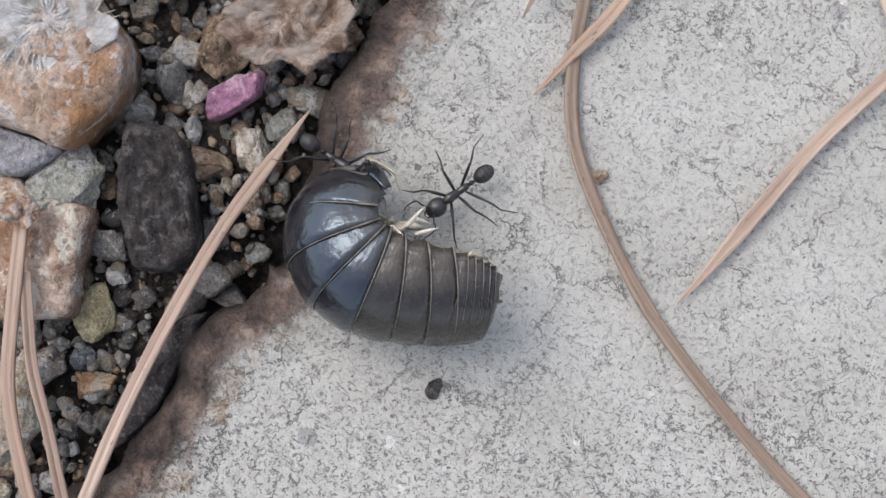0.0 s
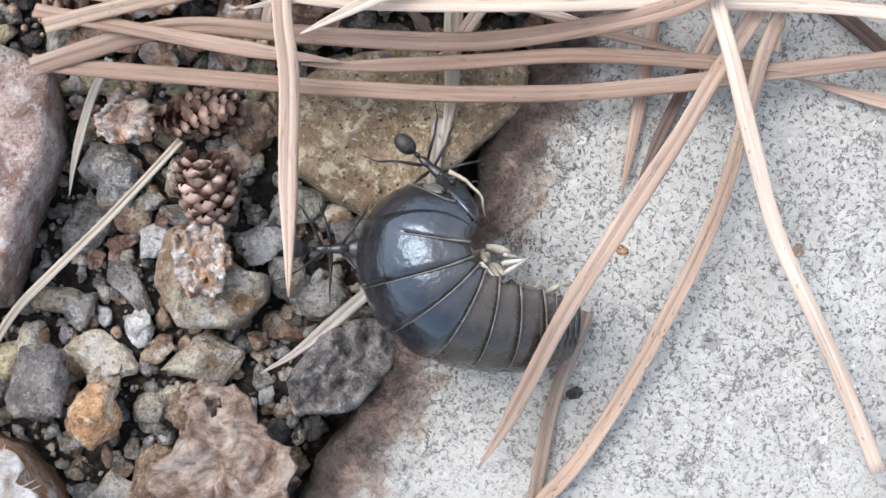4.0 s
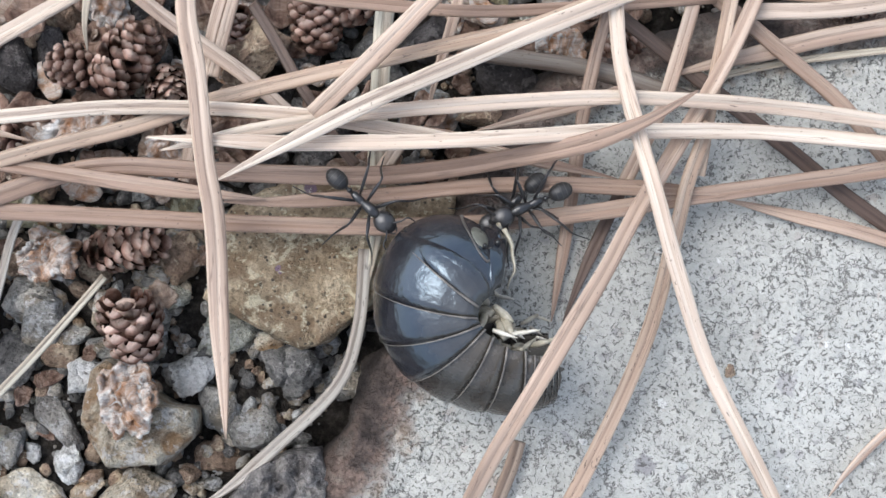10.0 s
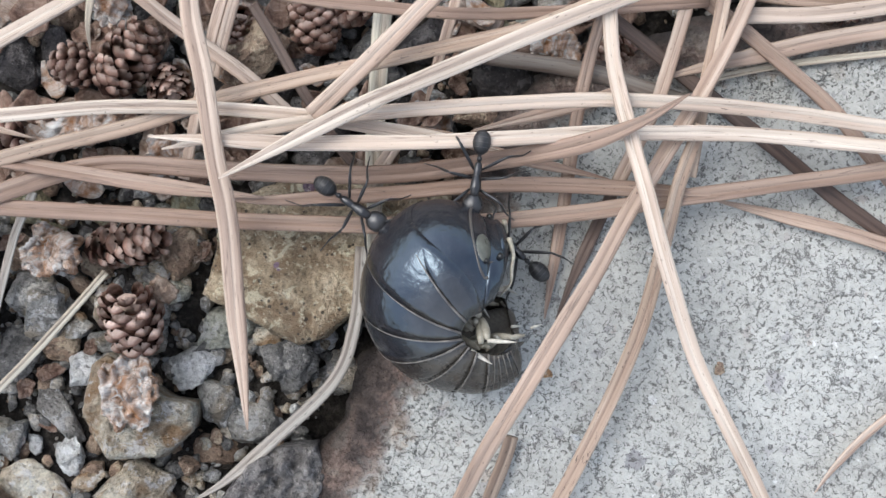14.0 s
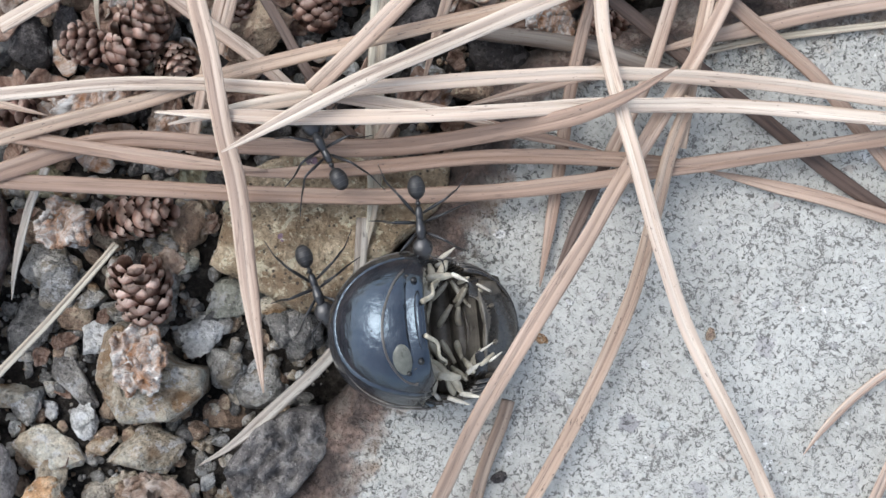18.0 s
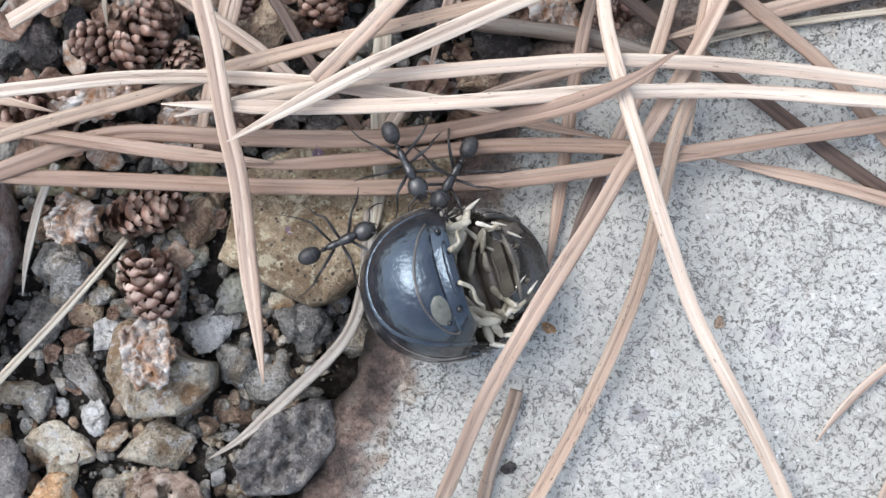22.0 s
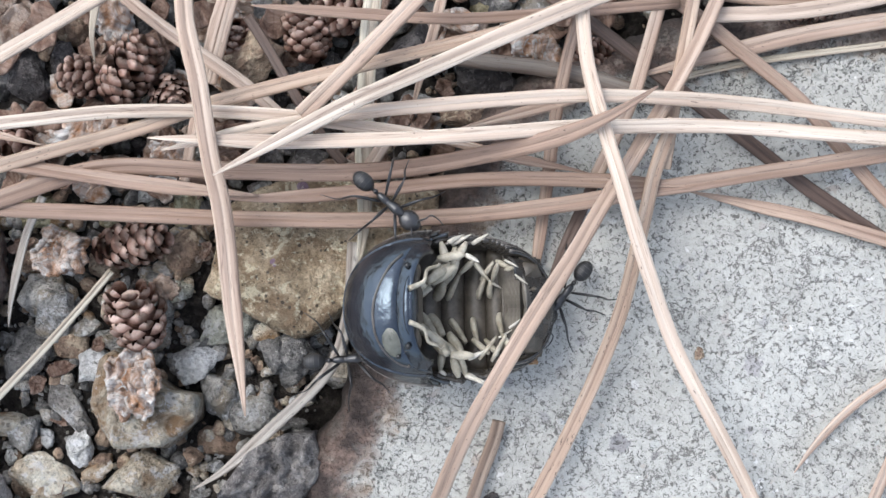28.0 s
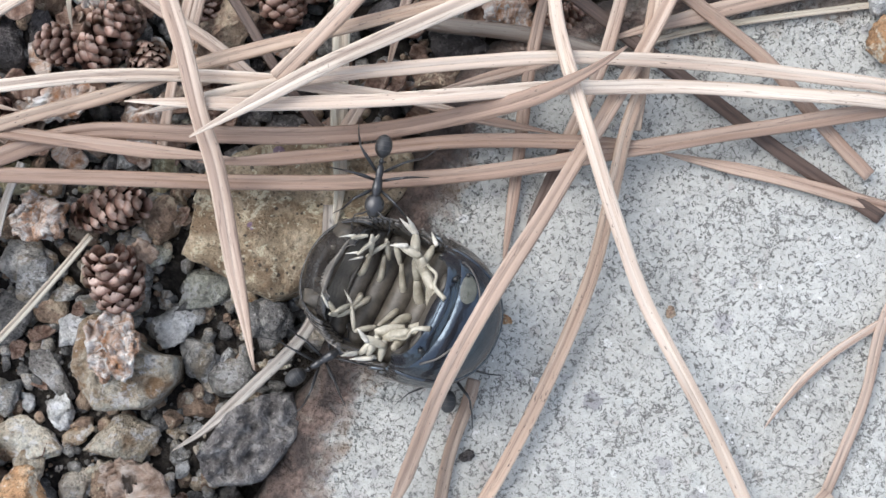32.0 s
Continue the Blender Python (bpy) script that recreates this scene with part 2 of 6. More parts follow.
def needle_material(name, dark, light, specks=0.0):
    k = Mat(name, 0.55, spec=0.35)
    uv = k.tc.outputs["UV"]
    shift = k.vec("ADD", uv, k.vec("MULTIPLY", k.combine(k.info.outputs["Random"]), (31, 17, 5)))
    streak = k.ramp(k.noise(1.0, 4, 0.65, k.vec("MULTIPLY", shift, (0.10, 3.2, 1))), (0.2, 0.0), (0.7, 1.0))
    along = k.noise(1.0, 3, 0.5, k.vec("MULTIPLY", shift, (0.16, 0.8, 1)))
    c = k.mix(streak, dark, light)
    c = k.mix(0.55, c, k.ramp(along, (0.3, (0.62, 0.56, 0.52)), (0.55, (1, 1, 1)), (0.75, (1.1, 1.08, 1.05))), "MULTIPLY")
    # lit and shaded faces of a folded needle, painted as a two-tone tint
    half = k.ramp(k.noise(1.0, 1, 0.4, k.vec("MULTIPLY", shift, (0.04, 1.5, 1))), (0.42, 0.0), (0.52, 1.0))
    c = k.mix(k.math("MULTIPLY", half, 0.55), c, k.mix(1.0, c, (0.74, 0.64, 0.60), "MULTIPLY"))
    crease = k.ramp(k.noise(1.0, 2, 0.5, k.vec("MULTIPLY", shift, (0.12, 3.4, 1))), (0.462, 0.0), (0.485, 0.6), (0.50, 0.0))
    c = k.mix(crease, c, (0.12, 0.08, 0.06))
    pin = k.noise(1.0, 2, 0.5, k.vec("MULTIPLY", shift, (3.5, 7, 1)))
    c = k.mix(k.ramp(pin, (0.70, 0.0), (0.74, 0.7)), c, (0.07, 0.05, 0.04))
    if specks:
        spot = k.noise(1.0, 2, 0.5, k.vec("MULTIPLY", shift, (2.2, 6, 1)))
        c = k.mix(k.ramp(spot, (0.66, 0.0), (0.72, specks)), c, (0.045, 0.035, 0.03))
    k.color(k.tinted(c, 0.12))
    return k.bump(k.noise(1.0, 2, 0.5, k.vec("MULTIPLY", shift, (0.12, 6, 1))), 0.35, 0.0001).m


def shell_material(name, a, b, rough=0.28, flank=None, spec=0.5, sheen=None):
    k = Mat(name, rough, spec=spec)
    if sheen:
        k.b.inputs["Specular Tint"].default_value = (*sheen, 1)
    c = k.mix(k.ramp(k.noise(0.9, 4, 0.6), (0.35, 0.0), (0.65, 1.0)), a, b)
    c = k.mix(0.6, c, k.ramp(k.noise(5, 3), (0.3, 0.6), (0.7, 1.15)), "MULTIPLY")
    if flank:
        xyz = k.n.new("ShaderNodeSeparateXYZ")
        k.l.new(k.mm, xyz.inputs[0])
        side = k.math("ADD", k.math("ABSOLUTE", xyz.outputs[2]), k.math("MULTIPLY", k.noise(0.8, 3), 0.8))
        c = k.mix(k.ramp(k.math("MULTIPLY", side, 0.2), (0.60, 0.0), (0.80, 0.8)), c, flank)
    k.color(c)
    k.put(k.ramp(k.noise(2.0, 4), (0.3, rough - 0.04), (0.7, rough + 0.14)), k.b.inputs["Roughness"])
    return k.bump(k.math("ADD", k.noise(3.0, 4), k.math("MULTIPLY", k.noise(0.9, 3), 2.2)) if flank else k.noise(3.0, 4), 0.35 if flank else 0.25, 0.0001).m


CONCRETE, RIM, SOIL = concrete_material(), rim_material(), soil_material()
ROCK = {
    "yellow": rock_material("ochre_rock", (0.115, 0.086, 0.054), (0.225, 0.172, 0.112), (0.32, 0.268, 0.192), (0.20, 0.135, 0.08), 1.2, pits=1.0),
    "tan": rock_material("tan_stone", (0.16, 0.13, 0.10), (0.33, 0.28, 0.21), (0.47, 0.42, 0.34), (0.26, 0.15, 0.07)),
    "green": rock_material("grey_green_stone", (0.13, 0.13, 0.11), (0.26, 0.26, 0.22), (0.40, 0.39, 0.33)),
    "chalk": rock_material("chalky_stone", (0.25, 0.24, 0.21), (0.46, 0.45, 0.41), (0.62, 0.61, 0.57)),
    "grey": rock_material("grey_stone", (0.095, 0.092, 0.086), (0.205, 0.198, 0.183), (0.345, 0.33, 0.302), (0.29, 0.24, 0.175)),
    "dark": rock_material("dark_grey_stone", (0.055, 0.054, 0.053), (0.125, 0.121, 0.115), (0.23, 0.218, 0.20)),
    "slate": rock_material("pitted_slate_stone", (0.06, 0.056, 0.055), (0.13, 0.12, 0.115), (0.22, 0.205, 0.19), scale=1.4),
    "black": rock_material("charred_stone", (0.014, 0.013, 0.013), (0.042, 0.037, 0.036), (0.095, 0.085, 0.08), scale=1.3),
    "brown": rock_material("brown_stone", (0.10, 0.065, 0.045), (0.20, 0.14, 0.10), (0.31, 0.24, 0.17)),
    "orange": rock_material("rusty_orange_stone", (0.14, 0.075, 0.04), (0.32, 0.19, 0.10), (0.42, 0.33, 0.24)),
    "pink": rock_material("pinkish_grey_rock", (0.19, 0.13, 0.11), (0.30, 0.225, 0.195), (0.40, 0.36, 0.33), (0.24, 0.15, 0.115)),
    "pale": rock_material("beige_stone", (0.22, 0.19, 0.15), (0.39, 0.35, 0.29), (0.52, 0.49, 0.43), (0.24, 0.17, 0.11)),
    "magenta": rock_material("magenta_stone", (0.14, 0.065, 0.10), (0.215, 0.105, 0.16), (0.27, 0.175, 0.21), rough=0.6, scale=0.6),
    "lilac": rock_material("smooth_lilac_grey_rock", (0.16, 0.155, 0.165), (0.21, 0.205, 0.215), (0.25, 0.245, 0.25), scale=0.5),
    "olive": rock_material("olive_stone", (0.13, 0.11, 0.06), (0.24, 0.21, 0.13), (0.33, 0.30, 0.21)),
    "blue": rock_material("blue_grey_stone", (0.05, 0.06, 0.07), (0.11, 0.125, 0.14), (0.18, 0.19, 0.20)),
    "bark": rock_material("weathered_bark", (0.11, 0.10, 0.09), (0.23, 0.215, 0.195), (0.36, 0.34, 0.31), scale=1.3),
    "shell": rock_material("white_and_orange_rock", (0.21, 0.11, 0.055), (0.30, 0.215, 0.16), (0.40, 0.36, 0.32), (0.36, 0.18, 0.075), 0.5),
    "rusty": rock_material("rusty_tan_rock", (0.13, 0.075, 0.05), (0.23, 0.16, 0.12), (0.33, 0.29, 0.245), (0.26, 0.145, 0.085), 0.6),
}
NEEDLE = {
    "cream": needle_material("cream_needle", (0.445, 0.37, 0.298), (0.625, 0.548, 0.462)),
    "tan": needle_material("tan_needle", (0.335, 0.250, 0.190), (0.50, 0.405, 0.329)),
    "brown": needle_material("brown_needle", (0.228, 0.158, 0.117), (0.378, 0.283, 0.220)),
    "speck": needle_material("speckled_needle", (0.31, 0.225, 0.163), (0.50, 0.395, 0.305), 0.9),
    "dark": needle_material("dark_needle", (0.04, 0.028, 0.023), (0.15, 0.105, 0.083), 0.5),
    "drab": needle_material("drab_needle", (0.15, 0.112, 0.085), (0.35, 0.275, 0.212), 0.7),
    "pale": needle_material("bleached_needle", (0.34, 0.31, 0.24), (0.52, 0.485, 0.40), 0.3),
    "grey": needle_material("grey_needle", (0.23, 0.215, 0.185), (0.40, 0.38, 0.34), 0.7),
    "bark": needle_material("twig_bark", (0.085, 0.07, 0.058), (0.30, 0.26, 0.22), 0.6),
}

# ---- builders ----
MM = 0.001


def part(name, bm, material, parent=None, label="", smooth=True):
    """Links a bmesh as one mesh object under a thing or a part."""
    me = bpy.data.meshes.new(name)
    if smooth:
        for f in bm.faces:
            f.smooth = True
    bm.to_mesh(me)
    bm.free()
    me.materials.append(material)
    ob = new(name, me)
    if parent:
        ob.parent = parent
    if label:
        ob["label"] = label
    return ob


def curve_points(points, steps):
    """A smooth line through the points (Catmull-Rom), steps to each span."""
    p = [Vector(q) for q in points]
    p = [2 * p[0] - p[1], *p, 2 * p[-1] - p[-2]]
    out = []
    for a, b, c, d in zip(p, p[1:], p[2:], p[3:]):
        for i in range(steps):
            t = i / steps
            out.append(0.5 * (2 * b + (c - a) * t + (2 * a - 5 * b + 4 * c - d) * t * t + (3 * b - a - 3 * c + d) * t**3))
    return out + [p[-2]]


def tube(bm, line, radii, sides=8, flat=1.0, up=Vector((0, 0, 1)), uv=None):
    """A closed tube along a line; flat squeezes it across, uv takes its length and its round in millimetres."""
    rings, run = [], 0.0
    for i, p in enumerate(line):
        ahead = (line[min(i + 1, len(line) - 1)] - line[max(i - 1, 0)]).normalized()
        side = ahead.cross(up)
        side = side.normalized() if side.length > 1e-6 else Vector((1, 0, 0))
        top = side.cross(ahead)
        r = radii[i]
        ring = [bm.verts.new(p + side * math.cos(a) * r + top * math.sin(a) * r * flat) for a in (2 * math.pi * j / sides for j in range(sides))]
        run += (p - line[i - 1]).length if i else 0
        rings.append((ring, run))
    layer = bm.loops.layers.uv.verify() if uv else None
    for (a, ra), (b, rb) in zip(rings, rings[1:]):
        for j in range(sides):
            f = bm.faces.new((a[j], a[(j + 1) % sides], b[(j + 1) % sides], b[j]))
            if layer:
                for loop, u, v in zip(f.loops, (ra, ra, rb, rb), (j, j + 1, j + 1, j)):
                    loop[layer].uv = (u * 1000, v / sides * uv)
    bm.faces.new(rings[0][0])
    bm.faces.new(rings[-1][0][::-1])
    bmesh.ops.recalc_face_normals(bm, faces=bm.faces)
    return bm


def ball(bm, centre, size, turn=None, u=14, v=9):
    """An ellipsoid with the given half sizes."""
    m = Matrix.Translation(centre) @ (turn or Matrix.Identity(4)) @ Matrix.Diagonal((*size, 1))
    return bmesh.ops.create_uvsphere(bm, u_segments=u, v_segments=v, radius=1, matrix=m)["verts"]


# ---- the concrete slab, its broken edge and the soil beside it ----
EDGE = [(-60, -130), (-40, -80), (-24, -46), (-14.7, -34.4), (-12.8, -30.9), (-12.0, -28.8), (-10.4, -27.6), (-8.0, -25.6), (-6.9, -21.5),
        (-6.0, -18.2), (-5.3, -16.3), (-3.6, -12.8), (-1.4, -8.8), (-0.4, -6.4), (0.9, -3.9), (2.6, -0.6), (4.3, 3.0),
        (6.2, 7.0), (8.9, 9.9), (12.3, 10.9), (16.7, 12.0), (23.8, 12.7), (40, 14), (90, 20), (400, 60)]


def build_slab():
    line = [Vector((p.x, p.y)) for p in curve_points([(x, y, 0) for x, y in EDGE], 14)]
    top, n = [], len(line)
    for i, p in enumerate(line):
        ahead = (line[min(i + 1, n - 1)] - line[max(i - 1, 0)]).normalized()
        out = Vector((-ahead.y, ahead.x))
        j = noise.noise(Vector((p.x * 0.55, p.y * 0.55, 3))) * 0.3 + noise.noise(Vector((p.x * 2.1, p.y * 2.1, 7))) * 0.08
        top.append((p + out * j, out))
    bm = bmesh.new()
    inner = [bm.verts.new((p.x * MM, p.y * MM, 0)) for p, _ in top]
    far = [bm.verts.new(v) for v in ((0.4, -0.4, 0), (-0.06, -0.4, 0))]
    f = bm.faces.new(inner + far)
    low = [bm.verts.new(v.co + Vector((0, 0, -0.03))) for v in inner + far]
    ring = inner + far
    for i in range(len(ring)):
        j = (i + 1) % len(ring)
        bm.faces.new((ring[j], ring[i], low[i], low[j]))
    bm.faces.new(low[::-1])
    bmesh.ops.recalc_face_normals(bm, faces=bm.faces)
    slab = part("pavement", bm, CONCRETE, smooth=False)
    tagged(slab, "pale grey weathered concrete slab with hair cracks and pinholes", "concrete slab", kind="structure")
    # the rounded, rust-stained shoulder of the slab
    bm = bmesh.new()
    rows = []
    section = [(-1.5, 0.003), (-0.7, 0.014), (0.08, 0.016), (0.5, -0.10), (0.95, -0.35), (1.35, -0.8), (1.6, -1.5), (1.65, -2.6), (1.4, -4.5), (0.6, -6)]
    for p, out in top:
        w = 1.5 + 0.5 * noise.noise(Vector((p.x * 0.3, p.y * 0.3, 11)))
        row = []
        for k, (o, z) in enumerate(section):
            s = 0.28 * noise.noise(Vector((p.x * 0.9, p.y * 0.9, k * 0.7))) + 0.12 * noise.noise(Vector((p.x * 3, p.y * 3, k * 1.3)))
            inset = -0.25 * noise.noise(Vector((p.x * 0.7, p.y * 0.7, 21))) if k == 0 else 0
            q = p + out * (o * (w if k > 2 else 1) + (s if k > 2 else 0.2 * s) + inset)
            row.append(bm.verts.new((q.x * MM, q.y * MM, (z + (s * 0.7 if k > 3 else 0.0)) * MM)))
        rows.append(row)
    layer = bm.loops.layers.uv.verify()
    for a, b in zip(rows, rows[1:]):
        for i in range(len(a) - 1):
            f = bm.faces.new((a[i], a[i + 1], b[i + 1], b[i]))
            for loop, u in zip(f.loops, (i, i + 1, i + 1, i)):
                loop[layer].uv = ((0, 0.16, 0.26, 0.42, 0.6, 0.75, 0.85, 0.9, 0.95, 1)[u], 0)
    bmesh.ops.recalc_face_normals(bm, faces=bm.faces)
    part("worn_edge", bm, RIM, slab, "brown rust-stained worn edge of the slab")
    return slab


def edge_side(x, y):
    """Positive on the soil's side of the slab's edge, in millimetres."""
    best, side = 1e9, 1
    for (ax, ay), (bx, by) in zip(EDGE, EDGE[1:]):
        dx, dy = bx - ax, by - ay
        t = max(0, min(1, ((x - ax) * dx + (y - ay) * dy) / (dx * dx + dy * dy)))
        d = math.hypot(x - ax - t * dx, y - ay - t * dy)
        if d < best:
            best, side = d, (dx * (y - ay) - dy * (x - ax))
    return best if side > 0 else -best


def soil_height(x, y):
    ditch = 1.8 * max(0.0, 1 - abs(edge_side(x, y) - 2.4) / 2.4) if -34 < x < 34 and -46 < y < 32 else 0.0
    return -3.4 - ditch + 0.9 * noise.noise(Vector((x * 0.12, y * 0.12, 0))) + 0.5 * noise.noise(Vector((x * 0.5, y * 0.5, 4))) + 0.25 * noise.noise(Vector((x * 1.7, y * 1.7, 8)))


def build_soil():
    def axis(lo, hi, step):
        near = [lo + i * step for i in range(int((hi - lo) / step) + 1)]
        return [-3000, -800, -250, -90, -50, *near, 50, 90, 250, 800, 3000]

    xs, ys = axis(-34, 34, 0.45), axis(-46, 32, 0.45)
    verts = [(x * MM, y * MM, soil_height(x, y) * MM) for y in ys for x in xs]
    w = len(xs)
    faces = [(j * w + i, j * w + i + 1, (j + 1) * w + i + 1, (j + 1) * w + i) for j in range(len(ys) - 1) for i in range(w - 1)]
    me = bpy.data.meshes.new("ground")
    me.from_pydata(verts, [], faces)
    me.polygons.foreach_set("use_smooth", [True] * len(faces))
    me.materials.append(SOIL)
    return tagged(new("ground", me), "dark crumbly soil between stones beside the slab", "soil", kind="structure")


build_soil()
build_slab()

# ---- stones ----
LABELS = {
    "yellow": "large ochre stone with a flat pitted top", "tan": "tan rounded stone lying in dark soil", "green": "grey-green stone lying in dark soil",
    "chalk": "small chalky white stone on the soil", "grey": "smooth grey stone lying in dark soil", "dark": "dark grey stone half sunk in soil",
    "slate": "dark slate stone with a pitted face", "black": "long charred black stone with worn face", "brown": "brown stone lying in dark soil",
    "orange": "rusty orange angular stone on the soil", "pink": "pinkish grey rough rock on the soil", "pale": "beige stone lying in dark soil",
    "magenta": "flat magenta pink stone chip on soil", "olive": "olive brown stone lying in dark soil", "blue": "blue-grey smooth stone under dry needles",
    "bark": "grey weathered bark chip on the soil", "lilac": "smooth lilac-grey rock under a crusted rock", "rusty": "angular rusty tan rock with white patches", "shell": "large rock with white flaking crust and orange sides"}


def stone_mesh(a, b, c, seed, detail=3, rough=0.16, cuts=7):
    """A stone with half sizes a, b, c in millimetres: chipped by flat faces and roughened."""
    rng = random.Random(seed)
    bm = bmesh.new()
    bmesh.ops.create_icosphere(bm, subdivisions=detail, radius=1)
    planes = []
    for _ in range(cuts):
        v = Vector((rng.gauss(0, 1), rng.gauss(0, 1), rng.gauss(0, 0.8))).normalized()
        planes.append((v, rng.uniform(0.46, 0.80)))
    o = Vector((rng.uniform(-50, 50), rng.uniform(-50, 50), rng.uniform(-50, 50)))
    for v in bm.verts:
        p = v.co.copy()
        for n, d in planes:
            k = p.dot(n) - d
            if k > 0:
                p -= n * k * 0.97
        q = p * 1.15
        p *= 1 + 0.8 * rough * noise.noise(q * 1.3 + o) + rough * 0.6 * noise.noise(q * 3.5 + o) + rough * 0.4 * noise.noise(q * 8 + o) + rough * 0.2 * noise.noise(q * 17 + o)
        v.co = Vector((p.x * a * 1.3, p.y * b * 1.3, p.z * c * 1.15)) * MM
    return bm


STONES = []


def block(outline, top, thick, kind, dome=0.25, tilt=(0, 0), rugged=1.0):
    """A large rock with a ragged, many-sided outline (millimetres), a worn flat top and steep sides."""
    ring = outline + outline[:1]
    line = [Vector((p.x, p.y)) for p in curve_points([(x, y, 0) for x, y in ring], 9)][:-1]
    for i, p in enumerate(line):
        # keep the corners of the outline
        (x0, y0), (x1, y1), t = ring[i // 9], ring[i // 9 + 1], i % 9 / 9
        line[i] = p * 0.4 + Vector((x0 + (x1 - x0) * t, y0 + (y1 - y0) * t)) * 0.6
    c = sum(line, Vector((0, 0))) / len(line)
    size = max((p - c).length for p in line)
    bm = bmesh.new()
    rows = []
    rim = [(1.0, -thick), (1.02, -thick * 0.5), (1.0, -0.42), (0.97, -0.18), (0.92, -0.06)] + [(0.92 * (1 - i / 16), 0) for i in range(1, 16)]
    for f, z in rim:
        row = []
        for i, p in enumerate(line):
            q = p * 0.55 + (line[i - 3] + line[(i + 3) % len(line)]) * 0.225 if f < 0.6 else p
            d = (q - c) * f
            j = 0.05 * noise.noise(Vector((p.x * 0.8, p.y * 0.8, z + 9))) + 0.02 * noise.noise(Vector((p.x * 2.6, p.y * 2.6, z)))
            d *= 1 + (j if f > 0.85 else 0)
            x, y = c.x + d.x, c.y + d.y
            h = z + dome * (1 - (d.length / size) ** 2) + rugged * (0.3 * noise.noise(Vector((x * 0.6, y * 0.6, 2))) + 0.22 * noise.noise(Vector((x * 1.9, y * 1.9, 5))) + 0.12 * noise.noise(Vector((x * 4.5, y * 4.5, 6))))
            row.append(bm.verts.new((d.x * MM, d.y * MM, h * MM)))
        rows.append(row)
    n = len(line)
    for a, b in zip(rows, rows[1:]):
        for i in range(n):
            bm.faces.new((a[i], a[(i + 1) % n], b[(i + 1) % n], b[i]))
    bm.faces.new(rows[-1]), bm.faces.new(rows[0][::-1])
    bmesh.ops.recalc_face_normals(bm, faces=bm.faces)
    ob = part("rock", bm, ROCK[kind])
    ob.matrix_basis = pose(c.x * MM, c.y * MM, top * MM, *tilt)
    xs, ys = [p.x for p in line], [p.y for p in line]
    STONES.append((c.x, c.y, (max(xs) - min(xs)) / 2, (max(ys) - min(ys)) / 2))
    return tagged(ob, LABELS[kind], "stone", "stones in the soil")



def stone(x, y, a, b, turn, kind, top=None):
    """A stone at x, y with half sizes a and b, turned, its top at the given height (all millimetres)."""
    seed = len(STONES) + 11
    c = 0.62 * min(a, b) + 0.25
    if kind in ("magenta",):
        c *= 0.5
    big = max(a, b) > 2.0
    ob = part("rock" if big else "stone", stone_mesh(a, b, c, seed, 5 if big else 4, 0.15 if kind != "yellow" else 0.10, 16 if kind in ("orange", "slate", "dark", "chalk", "magenta", "tan", "green", "bark") else 12), ROCK[kind])
    base = soil_height(x, y)
    z = base + 0.62 * c if top is None else top - 0.85 * c
    ob.matrix_basis = pose(x * MM, y * MM, z * MM, random.uniform(-8, 8), random.uniform(-8, 8), turn)
    STONES.append((x, y, a, b))
    return tagged(ob, LABELS[kind], "stone", "stones in the soil")


block([(-28.5, -15.3), (-26.1, -15.7), (-25.0, -17.8), (-22.0, -18.7), (-20.5, -19.3), (-22.4, -20.6), (-25.8, -20.1), (-28.2, -20.2)], 0.0, 3.2, "lilac", 0.30, (0, 0), 0.5)
block([(-26.1, -19.9), (-22.7, -20.4), (-21.7, -21.3), (-19.1, -21.9), (-19.5, -24.6), (-19.8, -27.0), (-27.2, -27.3), (-28.8, -22.1)], -0.7, 3.0, "rusty", 0.30, (0, 0), 1.4)
block([(-14.1, -16.9), (-13.9, -15.9), (-12.5, -15.2), (-11.3, -14.9), (-11.5, -16.1), (-12.8, -17.0), (-13.8, -17.4)], -1.3, 1.2, "magenta", 0.10, (6, -5), 0.1)
block([(-13.3, -2.1), (-12.5, -1.6), (-9.9, -3.5), (-8.6, -3.8), (-8.7, -5.0), (-10.1, -6.2), (-12.4, -6.2), (-13.6, -4.3)], -0.6, 3.0, "tan", 0.50, (0, 0), 1.6)
block([(-3.1, -5.6), (-2.6, -7.4), (-4.5, -9.7), (-6.9, -10.0), (-7.6, -8.5), (-6.1, -6.5), (-4.5, -5.7)], -0.4, 3.2, "slate", 0.60, (0, 0), 3.2)
block([(-17.5, -17.7), (-15.5, -17.9), (-14.5, -19.3), (-13.9, -23.6), (-15.1, -24.6), (-16.9, -24.5), (-17.8, -21.1)], -0.4, 3.0, "black", 0.40, (0, 0), 1.8)
block([(-24.9, -12.0), (-22.7, -10.8), (-19.3, -11.8), (-17.4, -14.4), (-17.7, -16.7), (-20.0, -19.2), (-23.4, -18.2), (-26.0, -17.3), (-26.9, -14.2)], 1.2, 4.6, "shell", 0.70, (0, 0), 1.0)
block([(-28.8, 6.0), (-23.3, 7.0), (-18.6, 4.8), (-18.2, 1.5), (-19.3, -1.7), (-20.2, -5.3), (-23.4, -5.7), (-25.8, -5.9), (-28.0, -3.7)], 0.6, 4.2, "pink", 0.50, (0, 0), 1.5)
block([(-8.1, 1.2), (-7.7, 3.8), (-6.6, 5.6), (-3.1, 6.6), (2.9, 5.9), (2.8, 4.1), (0.8, 2.3), (-0.9, 0.8), (-2.8, -0.8), (-4.0, -1.1), (-6.5, 0.2)], -0.4, 3.6, "yellow", 0.20, (0, 0), 1.0)
